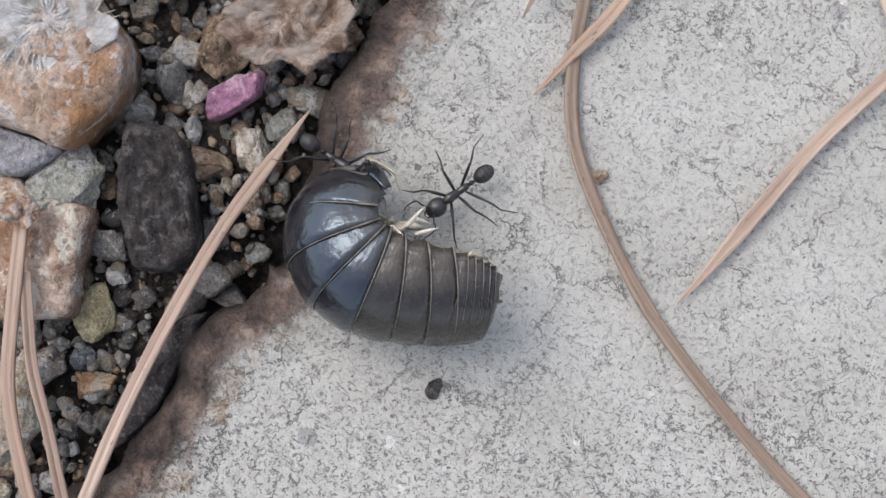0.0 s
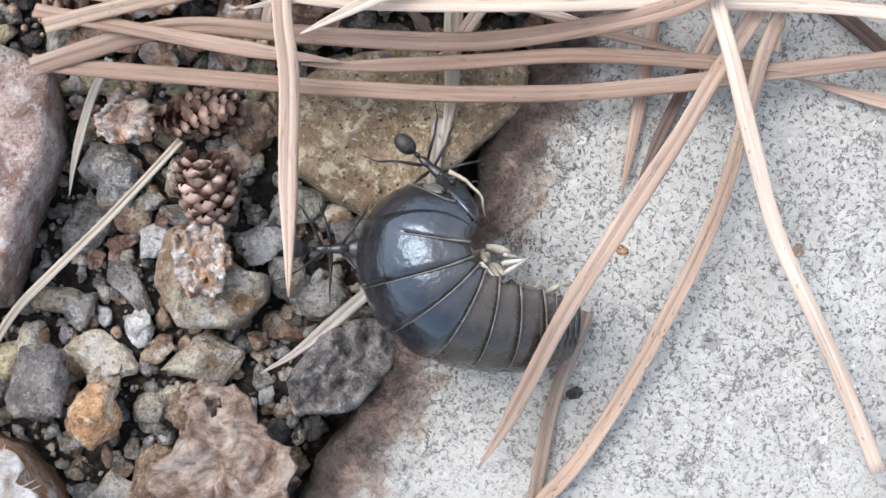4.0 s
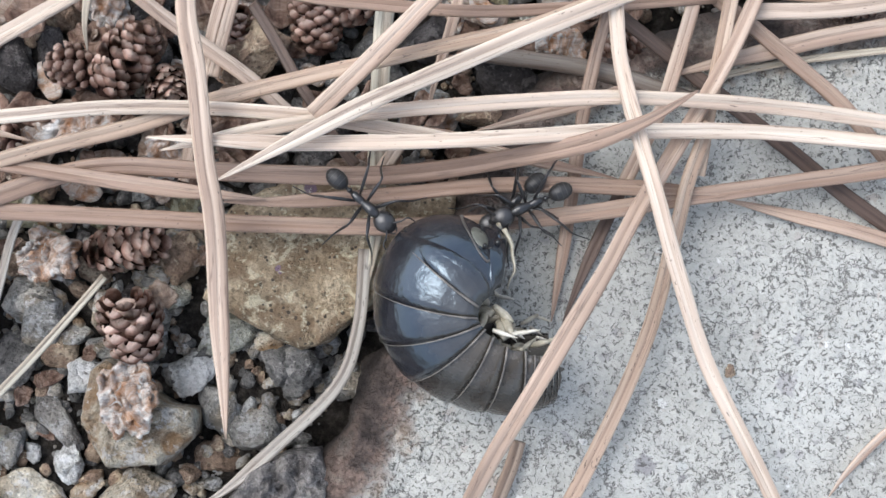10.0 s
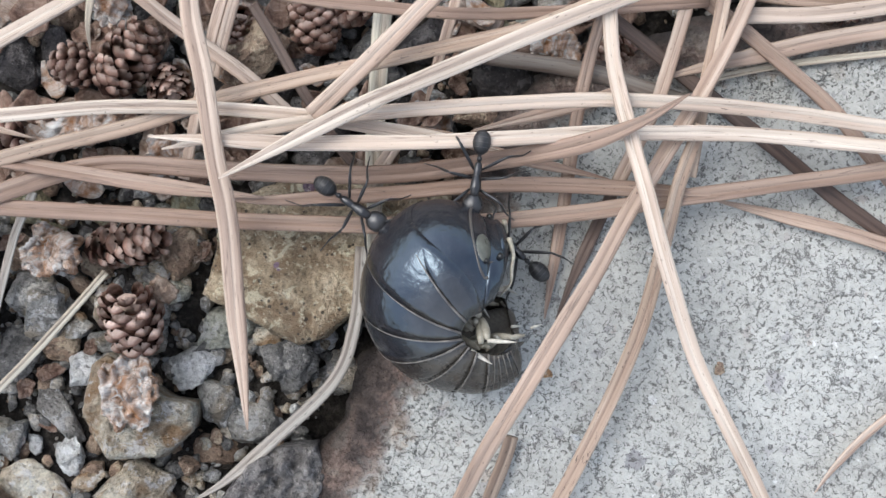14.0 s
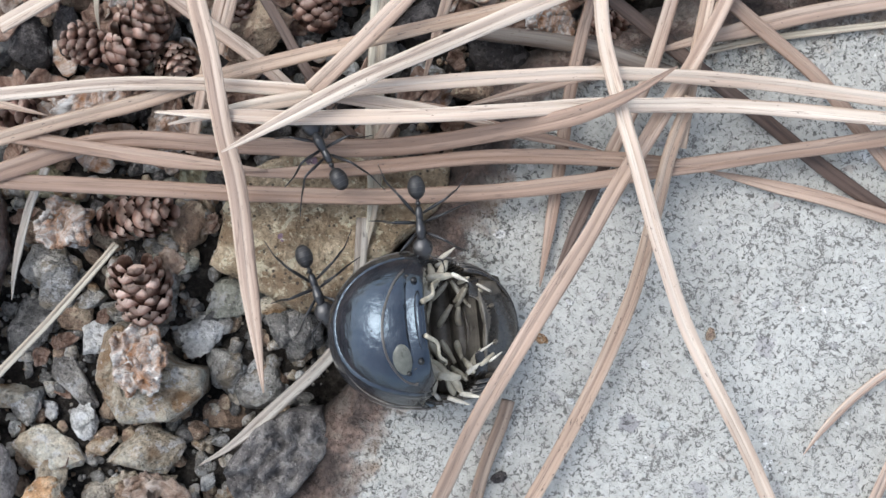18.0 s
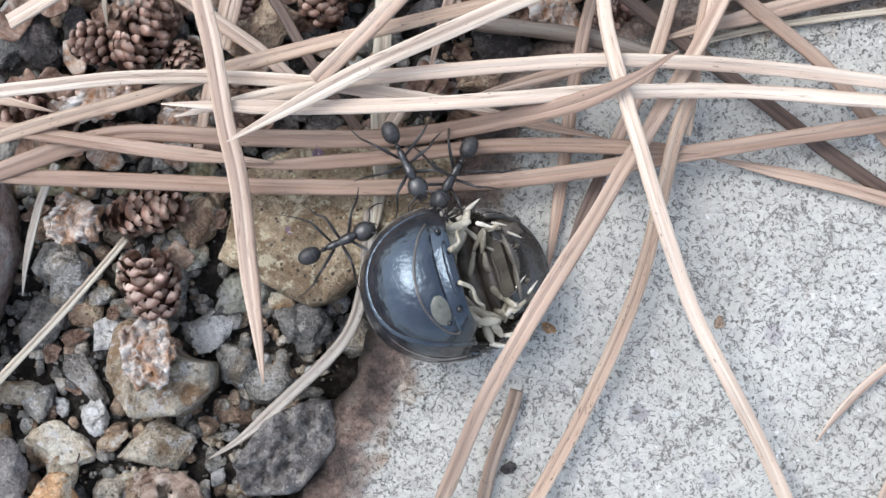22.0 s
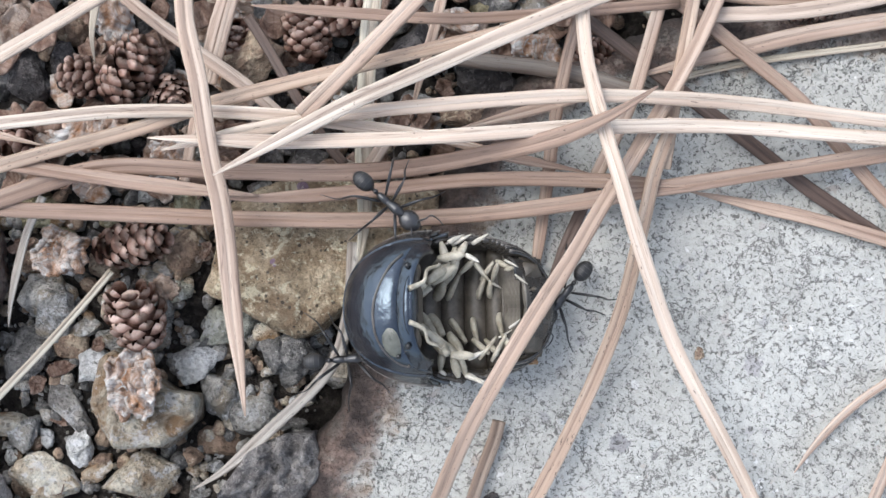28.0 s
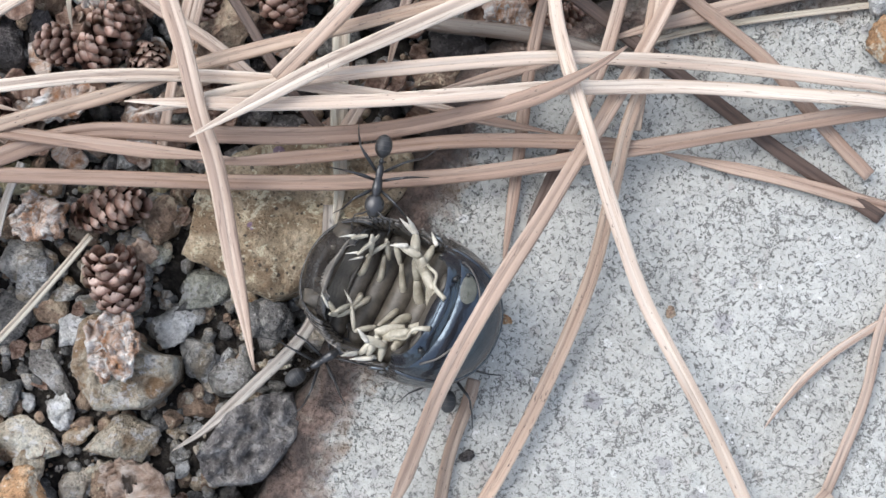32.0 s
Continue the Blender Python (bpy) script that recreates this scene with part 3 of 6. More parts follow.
strip = block([(-13.5, -26.6), (-14.7, -29.6), (-16.0, -32.0), (-17.5, -33.3), (-18.2, -32.5), (-17.1, -30.4), (-16.0, -28.5), (-14.4, -26.8)], -1.6, 2.6, "black", 0.5, (0, 0), 1.2)
tagged(strip, "dark strip of rotten bark lying along the slab", "bark strip")
stone(-7.6, -0.2, 1.25, 0.95, 10, "green")
stone(-9.0, -2.2, 0.85, 1.00, 0, "chalk")
stone(-7.8, -3.9, 0.95, 1.45, 15, "grey")
stone(-4.3, -2.2, 1.20, 1.50, 0, "dark")
stone(-7.9, -6.1, 1.10, 0.75, -15, "brown")
stone(-5.7, -1.0, 0.75, 0.50, -10, "tan")
stone(-2.3, -2.7, 1.00, 0.90, 0, "grey")
stone(-11.4, -7.7, 1.80, 1.35, 0, "tan")
stone(-14.5, -6.3, 0.65, 0.75, -20, "chalk")
stone(-13.8, -7.4, 0.75, 0.47, 20, "tan")
stone(-16.2, -7.8, 1.38, 1.12, 0, "tan")
stone(-15.7, 0.6, 1.30, 1.40, 0, "grey")
stone(-15.2, -4.1, 0.68, 2.10, 38, "bark")
stone(-15.2, -1.3, 0.85, 0.75, 30, "brown")
stone(-9.1, -6.8, 0.57, 0.42, 0, "brown")
stone(-8.1, -7.3, 0.45, 0.38, 0, "grey")
stone(-17.3, -5.6, 0.85, 1.00, 0, "grey")
stone(-15.5, 12.1, 0.90, 1.38, -15, "black")
stone(-5.9, -4.9, 1.12, 1.20, 0, "grey")
stone(-17.1, -7.8, 0.75, 0.75, 0, "brown")
stone(-17.5, -2.1, 1.00, 1.50, -30, "dark")
stone(4.2, 9.5, 1.25, 0.70, 0, "brown", -0.6)
stone(5.3, 11.1, 1.88, 0.88, 0, "black", -0.8)
stone(-0.7, 12.5, 1.25, 1.50, 0, "dark")
stone(2.0, 10.3, 0.75, 0.88, 0, "grey")
stone(2.0, 13.1, 1.50, 1.00, 0, "black")
stone(-6.2, 12.5, 1.38, 1.50, -30, "brown", -0.5)
stone(-2.4, 11.7, 0.75, 0.75, 0, "dark")
stone(-17.4, 11.8, 1.00, 1.25, 0, "black")
stone(-18.0, 13.8, 1.25, 1.00, 0, "dark")
stone(18.6, 13.5, 1.50, 1.00, 0, "grey")
stone(23.1, 14.0, 1.50, 1.00, 0, "grey")
stone(-16.2, -10.5, 1.40, 1.35, 20, "orange", -0.4)
stone(-14.1, -9.9, 0.82, 0.80, 0, "pale")
stone(-18.8, -9.3, 1.55, 1.95, -25, "slate", -0.6)
stone(-16.0, -8.1, 0.95, 1.30, -10, "tan")
stone(-14.9, -16.0, 0.50, 0.82, 35, "pale")
stone(-14.7, -17.6, 0.57, 0.68, 0, "chalk")
stone(-11.8, -18.6, 0.75, 1.12, 5, "pale")
stone(-13.9, -19.4, 0.95, 0.75, 0, "brown")
stone(-14.5, -6.3, 0.65, 0.75, 0, "chalk")
stone(-13.5, -6.9, 0.65, 0.38, 10, "brown")
stone(-19.5, -6.9, 0.70, 0.90, 0, "tan")
stone(-17.9, -5.2, 1.30, 0.90, -10, "tan")
stone(-25.2, -7.7, 1.15, 1.30, 0, "grey")
stone(-15.9, 0.9, 1.12, 1.30, 0, "grey")
stone(-1.9, -2.4, 0.90, 0.95, 0, "pale")
stone(-4.7, -2.1, 1.10, 1.20, 0, "dark")
stone(-15.6, -13.8, 0.90, 0.75, 0, "pale")
stone(-13.6, -14.0, 1.05, 1.00, 0, "brown")
stone(-11.0, -9.3, 0.95, 0.60, 0, "tan")
stone(-17.0, -13.9, 0.60, 0.45, 0, "grey")
stone(-25.4, -12.0, 1.00, 1.50, -20, "pink")
stone(-20.5, -20.7, 1.80, 1.95, -30, "green", -0.2)
stone(-22.7, -21.2, 0.90, 1.00, 0, "tan")
stone(-19.2, -26.6, 1.05, 1.30, -10, "olive")
stone(-18.8, -30.3, 1.30, 0.68, 5, "orange")
stone(-18.1, -25.0, 0.62, 0.50, -20, "chalk")
stone(-19.5, -29.0, 0.55, 0.50, 0, "blue")
stone(-14.0, -19.2, 1.05, 0.80, -20, "brown")
stone(-11.8, -18.5, 0.80, 1.25, 6, "pale")
stone(-14.7, -17.6, 0.50, 0.65, 0, "chalk")
stone(-14.8, -15.9, 0.50, 0.80, -30, "pale")
stone(-18.5, -23.5, 0.88, 0.85, 0, "dark")
stone(-13.5, -13.2, 1.15, 1.55, 0, "brown")
stone(-15.5, -14.0, 0.80, 0.60, -20, "pale")
stone(-19.8, -24.9, 0.55, 0.50, 0, "brown")
stone(-12.7, -25.7, 0.85, 0.65, -20, "dark")
stone(-21.9, -31.6, 1.00, 2.75, 0, "tan", -0.3)
stone(-18.6, -20.7, 0.50, 0.65, 0, "brown")
stone(-21.0, -24.1, 1.15, 1.25, -20, "pink")
stone(-10.9, -13.9, 0.75, 0.90, 0, "dark")
stone(-8.5, -13.4, 0.60, 0.55, 0, "grey")
stone(-21.3, -29.5, 0.75, 1.00, 0, "grey")
stone(-20.6, -35.0, 0.75, 0.85, 0, "grey")
stone(-17.3, -16.9, 0.75, 0.75, 0, "grey")
stone(26.4, 10.4, 1.25, 1.25, -50, "orange", 1.7)
stone(25.5, 12.7, 0.55, 0.60, 0, "chalk", 1.1)

# ---- pine needles ----
NEEDLE_LABELS = {
    "cream": "dry cream-coloured pine needle lying on top of the heap", "tan": "dry tan pine needle lying across others", "brown": "reddish brown dry pine needle in the heap",
    "speck": "tan pine needle speckled with black spots", "drab": "drab brown weathered needle lying on the slab", "dark": "dark rotting pine needle on the slab", "pale": "bleached grass-like needle lying on soil",
    "grey": "grey split needle curved over the stones", "bark": "grey bark-covered twig beneath the needles"}
KEYED = {}
# half of the cross-section of a needle: across and up, with a shallow channel along the upper face
SECTION = [(1.0, 0.0), (0.96, 0.26), (0.78, 0.40), (0.40, 0.40), (0.10, 0.32), (0.0, 0.27), (-0.10, 0.32), (-0.40, 0.40), (-0.78, 0.40), (-0.96, 0.26),
           (-1.0, 0.0), (-0.75, -0.42), (-0.3, -0.62), (0.3, -0.62), (0.75, -0.42)]


def needle(points, width, tone, tips="", key=""):
    """A dry pine needle along points in millimetres; tips: which of its ends (a, b) run to a point."""
    line = curve_points([Vector(p) * MM for p in points], 8)
    length = sum((b - a).length for a, b in zip(line, line[1:])) / MM
    start = line[0].copy()
    bm = bmesh.new()
    layer = bm.loops.layers.uv.verify()
    rings, run = [], 0.0
    rng = random.Random(int(length * 1000))
    roll0, roll1 = rng.uniform(-0.5, 0.5), rng.uniform(-0.5, 0.5)
    sect = SECTION if tone != "bark" else [(math.cos(a), 0.8 * math.sin(a)) for a in (2 * math.pi * i / 15 for i in range(15))]
    for i, p in enumerate(line):
        run += (p - line[i - 1]).length / MM if i else 0
        r = width * 0.5
        for tip, d in (("a", run), ("b", length - run)):
            if tip in tips:
                r *= min(1.0, 0.10 + (max(d, 0.0) / (6.5 * width)) ** 0.85)
        ahead = (line[min(i + 1, len(line) - 1)] - line[max(i - 1, 0)]).normalized()
        side = ahead.cross(Vector((0, 0, 1))).normalized()
        top = side.cross(ahead)
        roll = roll0 + (roll1 - roll0) * run / length + 0.25 * noise.noise(Vector((run * 0.12, length, 0)))
        wob = noise.noise(Vector((run * 0.4, width * 9, length)))
        wide = r * (1 + 0.09 * wob) * MM
        shift = side * (0.05 * width * noise.noise(Vector((run * 0.25, length, 5)))) * MM
        ring = []
        for k, (a, b) in enumerate(sect):
            b *= 1 + 0.12 * noise.noise(Vector((run * 0.8, k * 2.0, length)))
            ca, sa = math.cos(roll), math.sin(roll)
            ring.append(bm.verts.new(p - start + shift + side * (a * ca - b * sa) * wide + top * (a * sa + b * ca) * wide))
        rings.append((ring, run))
    n = len(sect)
    for (a, ra), (b, rb) in zip(rings, rings[1:]):
        for j in range(n):
            f = bm.faces.new((a[j], a[(j + 1) % n], b[(j + 1) % n], b[j]))
            for loop, u, v in zip(f.loops, (ra, ra, rb, rb), (j, j + 1, j + 1, j)):
                loop[layer].uv = (u, v / n * width * 3.2)
    bm.faces.new(rings[0][0]), bm.faces.new(rings[-1][0][::-1])
    bmesh.ops.recalc_face_normals(bm, faces=bm.faces)
    ob = part("twig" if tone == "bark" else "pine_needle", bm, NEEDLE[tone])
    ob.matrix_basis = Matrix.Translation(start)
    if key:
        KEYED[key] = ob
    return tagged(ob, NEEDLE_LABELS[tone], "twig" if tone == "bark" else "pine needle", "fallen pine needles")


needle([(-6.9, 5.8, 5.5), (-3.4, 7.7, 5.3), (-0.2, 9.3, 5.2), (3.6, 11.0, 5.0), (7.1, 12.5, 4.8), (10.5, 13.9, 4.7), (14.4, 15.3, 4.5)], 0.75, "cream", "a")
needle([(-9.9, 7.6, 4.6), (-3.5, 7.4, 4.4), (3.6, 7.6, 4.3), (8.4, 8.0, 4.0), (10.9, 8.1, 3.6), (15.8, 8.1, 3.3), (22.6, 7.6, 2.9), (26.0, 7.3, 2.6)], 0.68, "cream", "a")
needle([(-9.5, 7.2, 3.6), (-5.2, 8.1, 3.7), (-0.7, 8.8, 3.8), (4.1, 9.2, 3.7), (9.7, 9.5, 3.7), (15.8, 9.2, 3.5), (22.5, 8.4, 3.3), (25.9, 7.9, 3.0)], 0.65, "cream", "a")
needle([(-18.3, 8.4, 3.2), (-15.4, 8.7, 3.3), (-11.9, 9.0, 3.3), (-7.6, 9.0, 3.4), (-3.6, 8.7, 3.3), (-0.7, 8.3, 3.1), (2.7, 7.8, 2.8), (5.1, 7.3, 2.6)], 0.62, "cream", "b")
needle([(-3.2, 8.6, 4.2), (-1.1, 10.6, 4.4), (2.2, 14.0, 4.6), (3.6, 15.6, 4.8), (5.8, 18.2, 5.0)], 0.80, "tan", "")
needle([(-18.5, 7.1, 2.4), (-16.1, 6.7, 2.4), (-12.1, 6.1, 2.4), (-8.5, 5.6, 2.3), (-5.3, 5.3, 2.2)], 0.70, "brown", "b")
needle([(-18.6, 4.7, 2.0), (-16.2, 5.6, 2.0), (-13.8, 6.4, 2.0), (-11.4, 6.7, 2.2), (-7.3, 6.5, 2.2), (-2.2, 6.3, 2.3), (1.7, 6.5, 2.4), (5.1, 7.0, 3.0), (8.3, 7.5, 4.6), (10.5, 8.3, 5.6), (12.4, 9.4, 6.2)], 0.82, "brown", "b")
needle([(-7.1, 5.2, 2.0), (-4.9, 5.2, 2.0), (-1.2, 5.4, 2.0), (3.7, 5.9, 2.0), (7.4, 6.0, 1.9), (11.7, 5.8, 1.9), (15.2, 5.6, 1.8)], 0.70, "brown", "ab")
needle([(-18.7, 5.0, 1.7), (-16.3, 4.8, 1.7), (-12.2, 4.6, 1.6), (-6.1, 4.3, 1.6), (0.0, 4.2, 1.6), (4.9, 4.4, 1.7), (8.7, 4.8, 1.8), (13.7, 5.6, 1.8), (18.7, 6.3, 1.8), (23.0, 6.9, 1.8), (25.9, 7.3, 1.8)], 0.75, "brown", "")
needle([(-18.0, 6.4, 2.6), (-15.6, 7.1, 2.7), (-10.8, 8.3, 2.8), (-7.5, 9.4, 2.9), (-3.6, 10.4, 2.9), (1.2, 11.5, 3.0), (6.1, 12.7, 3.0), (10.0, 14.3, 3.0)], 0.68, "speck", "")
needle([(-8.4, 15.0, 4.6), (-8.2, 12.6, 4.9), (-7.6, 10.0, 5.2), (-7.1, 6.7, 4.8), (-6.6, 4.2, 4.4), (-6.3, -0.0, 3.3), (-5.9, -4.7, 2.2)], 0.85, "tan", "b", "swaying_needle")
needle([(-14.6, 17.9, 1.0), (-12.4, 15.7, 1.1), (-11.4, 14.6, 1.2), (-8.7, 12.5, 1.1), (-6.3, 10.8, 0.8), (-4.3, 9.1, 0.6)], 0.70, "tan", "")
needle([(-6.1, 14.2, 0.0), (-5.1, 12.6, 0.1), (-3.8, 10.3, 0.3), (-2.3, 8.0, 0.1), (-1.5, 7.0, 0.0)], 0.50, "dark", "")
needle([(0.1, 17.9, 0.8), (-0.0, 15.3, 0.7), (-0.3, 13.1, 0.7), (-0.5, 9.5, 0.6), (-0.6, 6.7, 0.5), (-0.6, 4.0, 0.3), (-1.0, 1.5, 0.2)], 0.85, "pale", "b")
needle([(-6.7, 17.8, -0.2), (-7.2, 15.5, -0.1), (-7.8, 13.2, -0.0), (-8.4, 10.3, -0.0), (-8.9, 7.3, -0.1), (-9.1, 6.3, -0.2)], 0.55, "tan", "")
needle([(3.9, 17.9, -0.4), (3.2, 15.1, -0.3), (2.8, 13.5, -0.2), (2.2, 11.5, -0.4), (1.6, 9.3, -0.6)], 0.50, "tan", "b")
needle([(-5.7, 14.2, 2.0), (-1.2, 13.8, 2.0), (3.7, 13.5, 2.0), (8.7, 13.8, 1.8), (14.3, 14.3, 1.6)], 0.55, "brown", "a")
needle([(-16.7, 11.4, 4.0), (-15.2, 12.2, 4.2), (-13.1, 13.4, 4.4), (-11.2, 14.5, 4.7), (-8.4, 16.5, 5.0)], 0.75, "cream", "")
needle([(-12.9, 15.0, 1.5), (-13.2, 13.1, 1.2), (-13.2, 11.9, 0.6)], 0.42, "pale", "b")
needle([(9.1, 15.2, 4.4), (9.4, 13.6, 4.3), (9.6, 10.9, 4.2), (10.3, 7.6, 4.7), (11.0, 5.0, 4.8), (12.0, 1.9, 4.1), (13.3, -1.5, 3.0), (14.9, -4.7, 2.5), (16.5, -7.7, 1.9), (18.3, -11.7, 1.4)], 0.68, "cream", "")
needle([(13.7, 8.6, 2.6), (12.8, 6.2, 2.4), (12.3, 4.1, 2.1), (11.0, -0.7, 1.8), (8.3, -6.6, 1.4), (5.6, -11.2, 1.0), (3.3, -13.9, 0.7), (1.6, -15.8, 0.5)], 0.70, "speck", "b")
needle([(17.3, 17.7, 1.6), (16.2, 14.8, 2.0), (14.4, 11.2, 2.6), (11.9, 7.0, 2.8), (10.3, 4.7, 3.9), (8.3, 1.7, 6.3), (5.8, -2.0, 8.1), (3.9, -5.4, 6.6), (2.25, -9.5, 2.9), (1.0, -12.1, 0.5)], 0.72, "tan", "b")
needle([(15.8, 18.1, 2.4), (15.0, 15.1, 2.4), (14.3, 11.8, 2.4), (13.8, 9.3, 2.2), (13.3, 6.4, 2.0)], 0.65, "speck", "")
needle([(14.5, 17.9, 1.6), (13.6, 15.0, 1.5), (12.8, 12.2, 1.4), (12.0, 9.7, 1.3), (11.0, 7.6, 1.2), (10.3, 6.2, 1.0)], 0.65, "tan", "")
needle([(10.4, 6.3, 0.5), (9.4, 4.2, 0.4), (8.5, 2.2, 0.4), (7.6, 0.0, 0.3)], 0.57, "dark", "b")
needle([(10.1, 17.6, 1.4), (9.6, 14.0, 1.3), (9.0, 11.7, 1.2), (8.4, 8.7, 1.0), (7.9, 5.0, 0.7), (7.1, 0.1, 0.4)], 0.60, "brown", "b")
needle([(6.1, 16.6, 0.6), (7.9, 15.2, 0.7), (10.4, 13.4, 0.8), (14.0, 10.6, 0.7), (17.6, 7.8, 0.6), (20.4, 5.6, 0.5), (23.4, 3.5, 0.4), (25.3, 2.2, 0.4)], 0.70, "dark", "")
needle([(13.1, 15.3, 1.4), (15.6, 13.4, 1.3), (17.9, 11.4, 1.3), (20.0, 9.6, 1.2), (21.8, 7.4, 1.1), (23.3, 5.7, 0.9), (24.7, 4.2, 0.8)], 0.68, "brown", "")
needle([(15.6, 13.7, 1.4), (19.4, 13.8, 1.5), (23.2, 14.4, 1.5), (26.1, 15.0, 1.6)], 0.75, "cream", "")
needle([(12.2, 10.8, 0.8), (12.9, 11.1, 0.9), (16.5, 12.0, 1.0), (20.4, 12.9, 1.0), (23.4, 13.4, 1.0), (26.9, 13.8, 1.0)], 0.80, "tan", "a")
needle([(13.5, 10.7, 0.4), (17.9, 11.7, 0.4), (23.6, 12.4, 0.4), (27.1, 12.8, 0.4)], 0.35, "pale", "")
needle([(14.7, 5.5, 0.6), (17.3, 4.9, 0.5), (20.4, 4.2, 0.5), (23.4, 3.3, 0.5), (25.6, 2.7, 0.4)], 0.65, "brown", "a")
needle([(27.2, -1.6, 0.8), (23.6, -3.6, 0.6), (21.8, -4.9, 0.5), (20.2, -6.5, 0.4), (19.3, -7.7, 0.3)], 0.42, "tan", "b")
needle([(27.3, 0.7, 0.8), (25.2, -2.5, 0.7), (24.1, -6.2, 0.6), (22.9, -8.9, 0.5), (21.7, -11.5, 0.4)], 0.55, "tan", "")
needle([(5.6, -5.1, 0.7), (5.3, -6.1, 0.6), (4.3, -8.8, 0.6), (3.6, -12.6, 0.5), (3.4, -16.3, 0.5), (4.1, -19.4, 0.5), (6.3, -24.0, 0.5), (8.8, -27.6, 0.4), (12.0, -31.3, 0.4), (15.0, -34.3, 0.4), (18.5, -37.6, 0.4)], 0.68, "drab", "")
needle([(22.0, -10.7, 1.2), (18.1, -14.4, 1.0), (14.8, -17.7, 0.8), (11.3, -22.1, 0.6), (8.7, -25.3, 0.4)], 0.75, "tan", "b")
needle([(-8.9, -16.8, -0.6), (-10.6, -19.4, -0.2), (-12.5, -22.4, 0.2), (-14.8, -26.9, 0.4), (-16.6, -31.1, 0.6), (-18.2, -35.3, 0.3), (-19.4, -38.4, 0.0)], 0.68, "tan", "a")
needle([(-21.8, -23.0, 0.5), (-22.0, -27.2, 0.5), (-22.0, -29.7, 0.6), (-21.7, -31.8, 0.6), (-20.6, -35.8, 0.5), (-19.8, -38.4, 0.4)], 0.68, "brown", "")
needle([(-21.6, -25.1, 0.3), (-21.0, -29.2, 0.4), (-20.1, -32.2, 0.4), (-19.2, -35.6, 0.3), (-18.3, -38.3, 0.2)], 0.57, "brown", "")
needle([(-12.6, 2.1, -0.6), (-15.6, -1.4, -0.5), (-18.1, -4.1, -0.3), (-19.9, -6.2, -0.5), (-21.7, -9.7, -0.8)], 0.38, "pale", "b")
needle([(-1.1, 3.3, 0.2), (-1.4, -0.2, 0.2), (-2.3, -2.7, 0.1), (-5.0, -5.4, -0.2), (-7.1, -7.2, -0.4), (-8.7, -8.2, -0.6)], 0.60, "grey", "b")
needle([(-15.9, 5.7, -0.6), (-16.7, 3.8, -0.7), (-17.3, 1.1, -0.7), (-17.5, -0.5, -0.8)], 0.42, "grey", "b")
needle([(-19.2, 8.7, 0.5), (-17.7, 8.5, 0.4), (-15.6, 8.0, 0.3)], 0.42, "tan", "b")
needle([(3.3, 12.3, -0.2), (4.6, 12.0, -0.1), (9.0, 11.4, 0.0), (12.0, 10.5, 0.1), (13.6, 9.9, 0.2)], 0.80, "bark", "")
needle([(-0.2, 8.7, 1.4), (2.7, 8.1, 1.5), (5.7, 7.2, 1.5), (9.9, 6.3, 1.4)], 0.50, "brown", "ab")
needle([(3.7, 8.4, 1.2), (8.3, 9.6, 1.1), (10.3, 10.3, 1.0)], 0.55, "tan", "a")
needle([(-20.8, 6.6, 2.0), (-23.0, 2.7, 1.6), (-24.3, -0.2, 1.2), (-25.5, -3.1, 0.8)], 0.65, "tan", "b")
needle([(-23.0, 5.9, 1.6), (-24.2, 2.7, 1.2), (-25.5, -1.5, 0.9), (-26.3, -4.2, 0.6)], 0.45, "tan", "")
needle([(-6.0, 17.4, 0.3), (-6.6, 15.5, 0.3), (-7.2, 13.3, 0.2), (-7.8, 10.9, 0.2)], 0.55, "tan", "")
needle([(0.9, 8.5, 1.2), (-0.9, 5.9, 0.6)], 0.65, "tan", "")
needle([(24.3, 15.2, 1.0), (20.8, 14.5, 1.0), (17.0, 14.7, 1.0), (14.4, 15.3, 1.0)], 0.55, "tan", "")

# ---- small catkin cones, bark flakes, pebbles and crumbs ----
def cone_material():
    """Reddish brown scales, paler and pinker at the rim of each (y of the scale's own space)."""
    k = Mat("cone_scale", 0.95, spec=0.06)
    xyz = k.n.new("ShaderNodeSeparateXYZ")
    k.l.new(k.mm, xyz.inputs[0])
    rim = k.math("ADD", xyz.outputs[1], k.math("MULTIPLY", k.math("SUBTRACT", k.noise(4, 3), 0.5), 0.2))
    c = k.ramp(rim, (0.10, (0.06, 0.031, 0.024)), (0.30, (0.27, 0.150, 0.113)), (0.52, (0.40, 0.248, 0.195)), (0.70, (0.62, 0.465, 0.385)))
    c = k.mix(0.6, c, k.ramp(k.noise(3.5, 4, 0.6), (0.3, 0.6), (0.7, 1.2)), "MULTIPLY")
    k.color(k.tinted(c, 0.25))
    return k.bump(k.noise(5, 4, 0.7), 0.9, 0.0002).m


def flake_material(name, a, b, c, lined=0.75, relief=0.0005):
    k = Mat(name, 0.85, spec=0.2)
    base = k.ramp(k.noise(0.5, 6, 0.7, distort=1.2), (0.38, a), (0.47, b), (0.57, c))
    lines = k.ramp(k.noise(1.0, 4, 0.6, k.vec("MULTIPLY", k.mm, (1.2, 5.0, 3.0))), (0.36, 0.25), (0.52, 1.0))
    k.color(k.mix(lined, base, lines, "MULTIPLY"))
    return k.bump(k.noise(1.5, 6, 0.75, distort=1.5), 1.0, relief).m


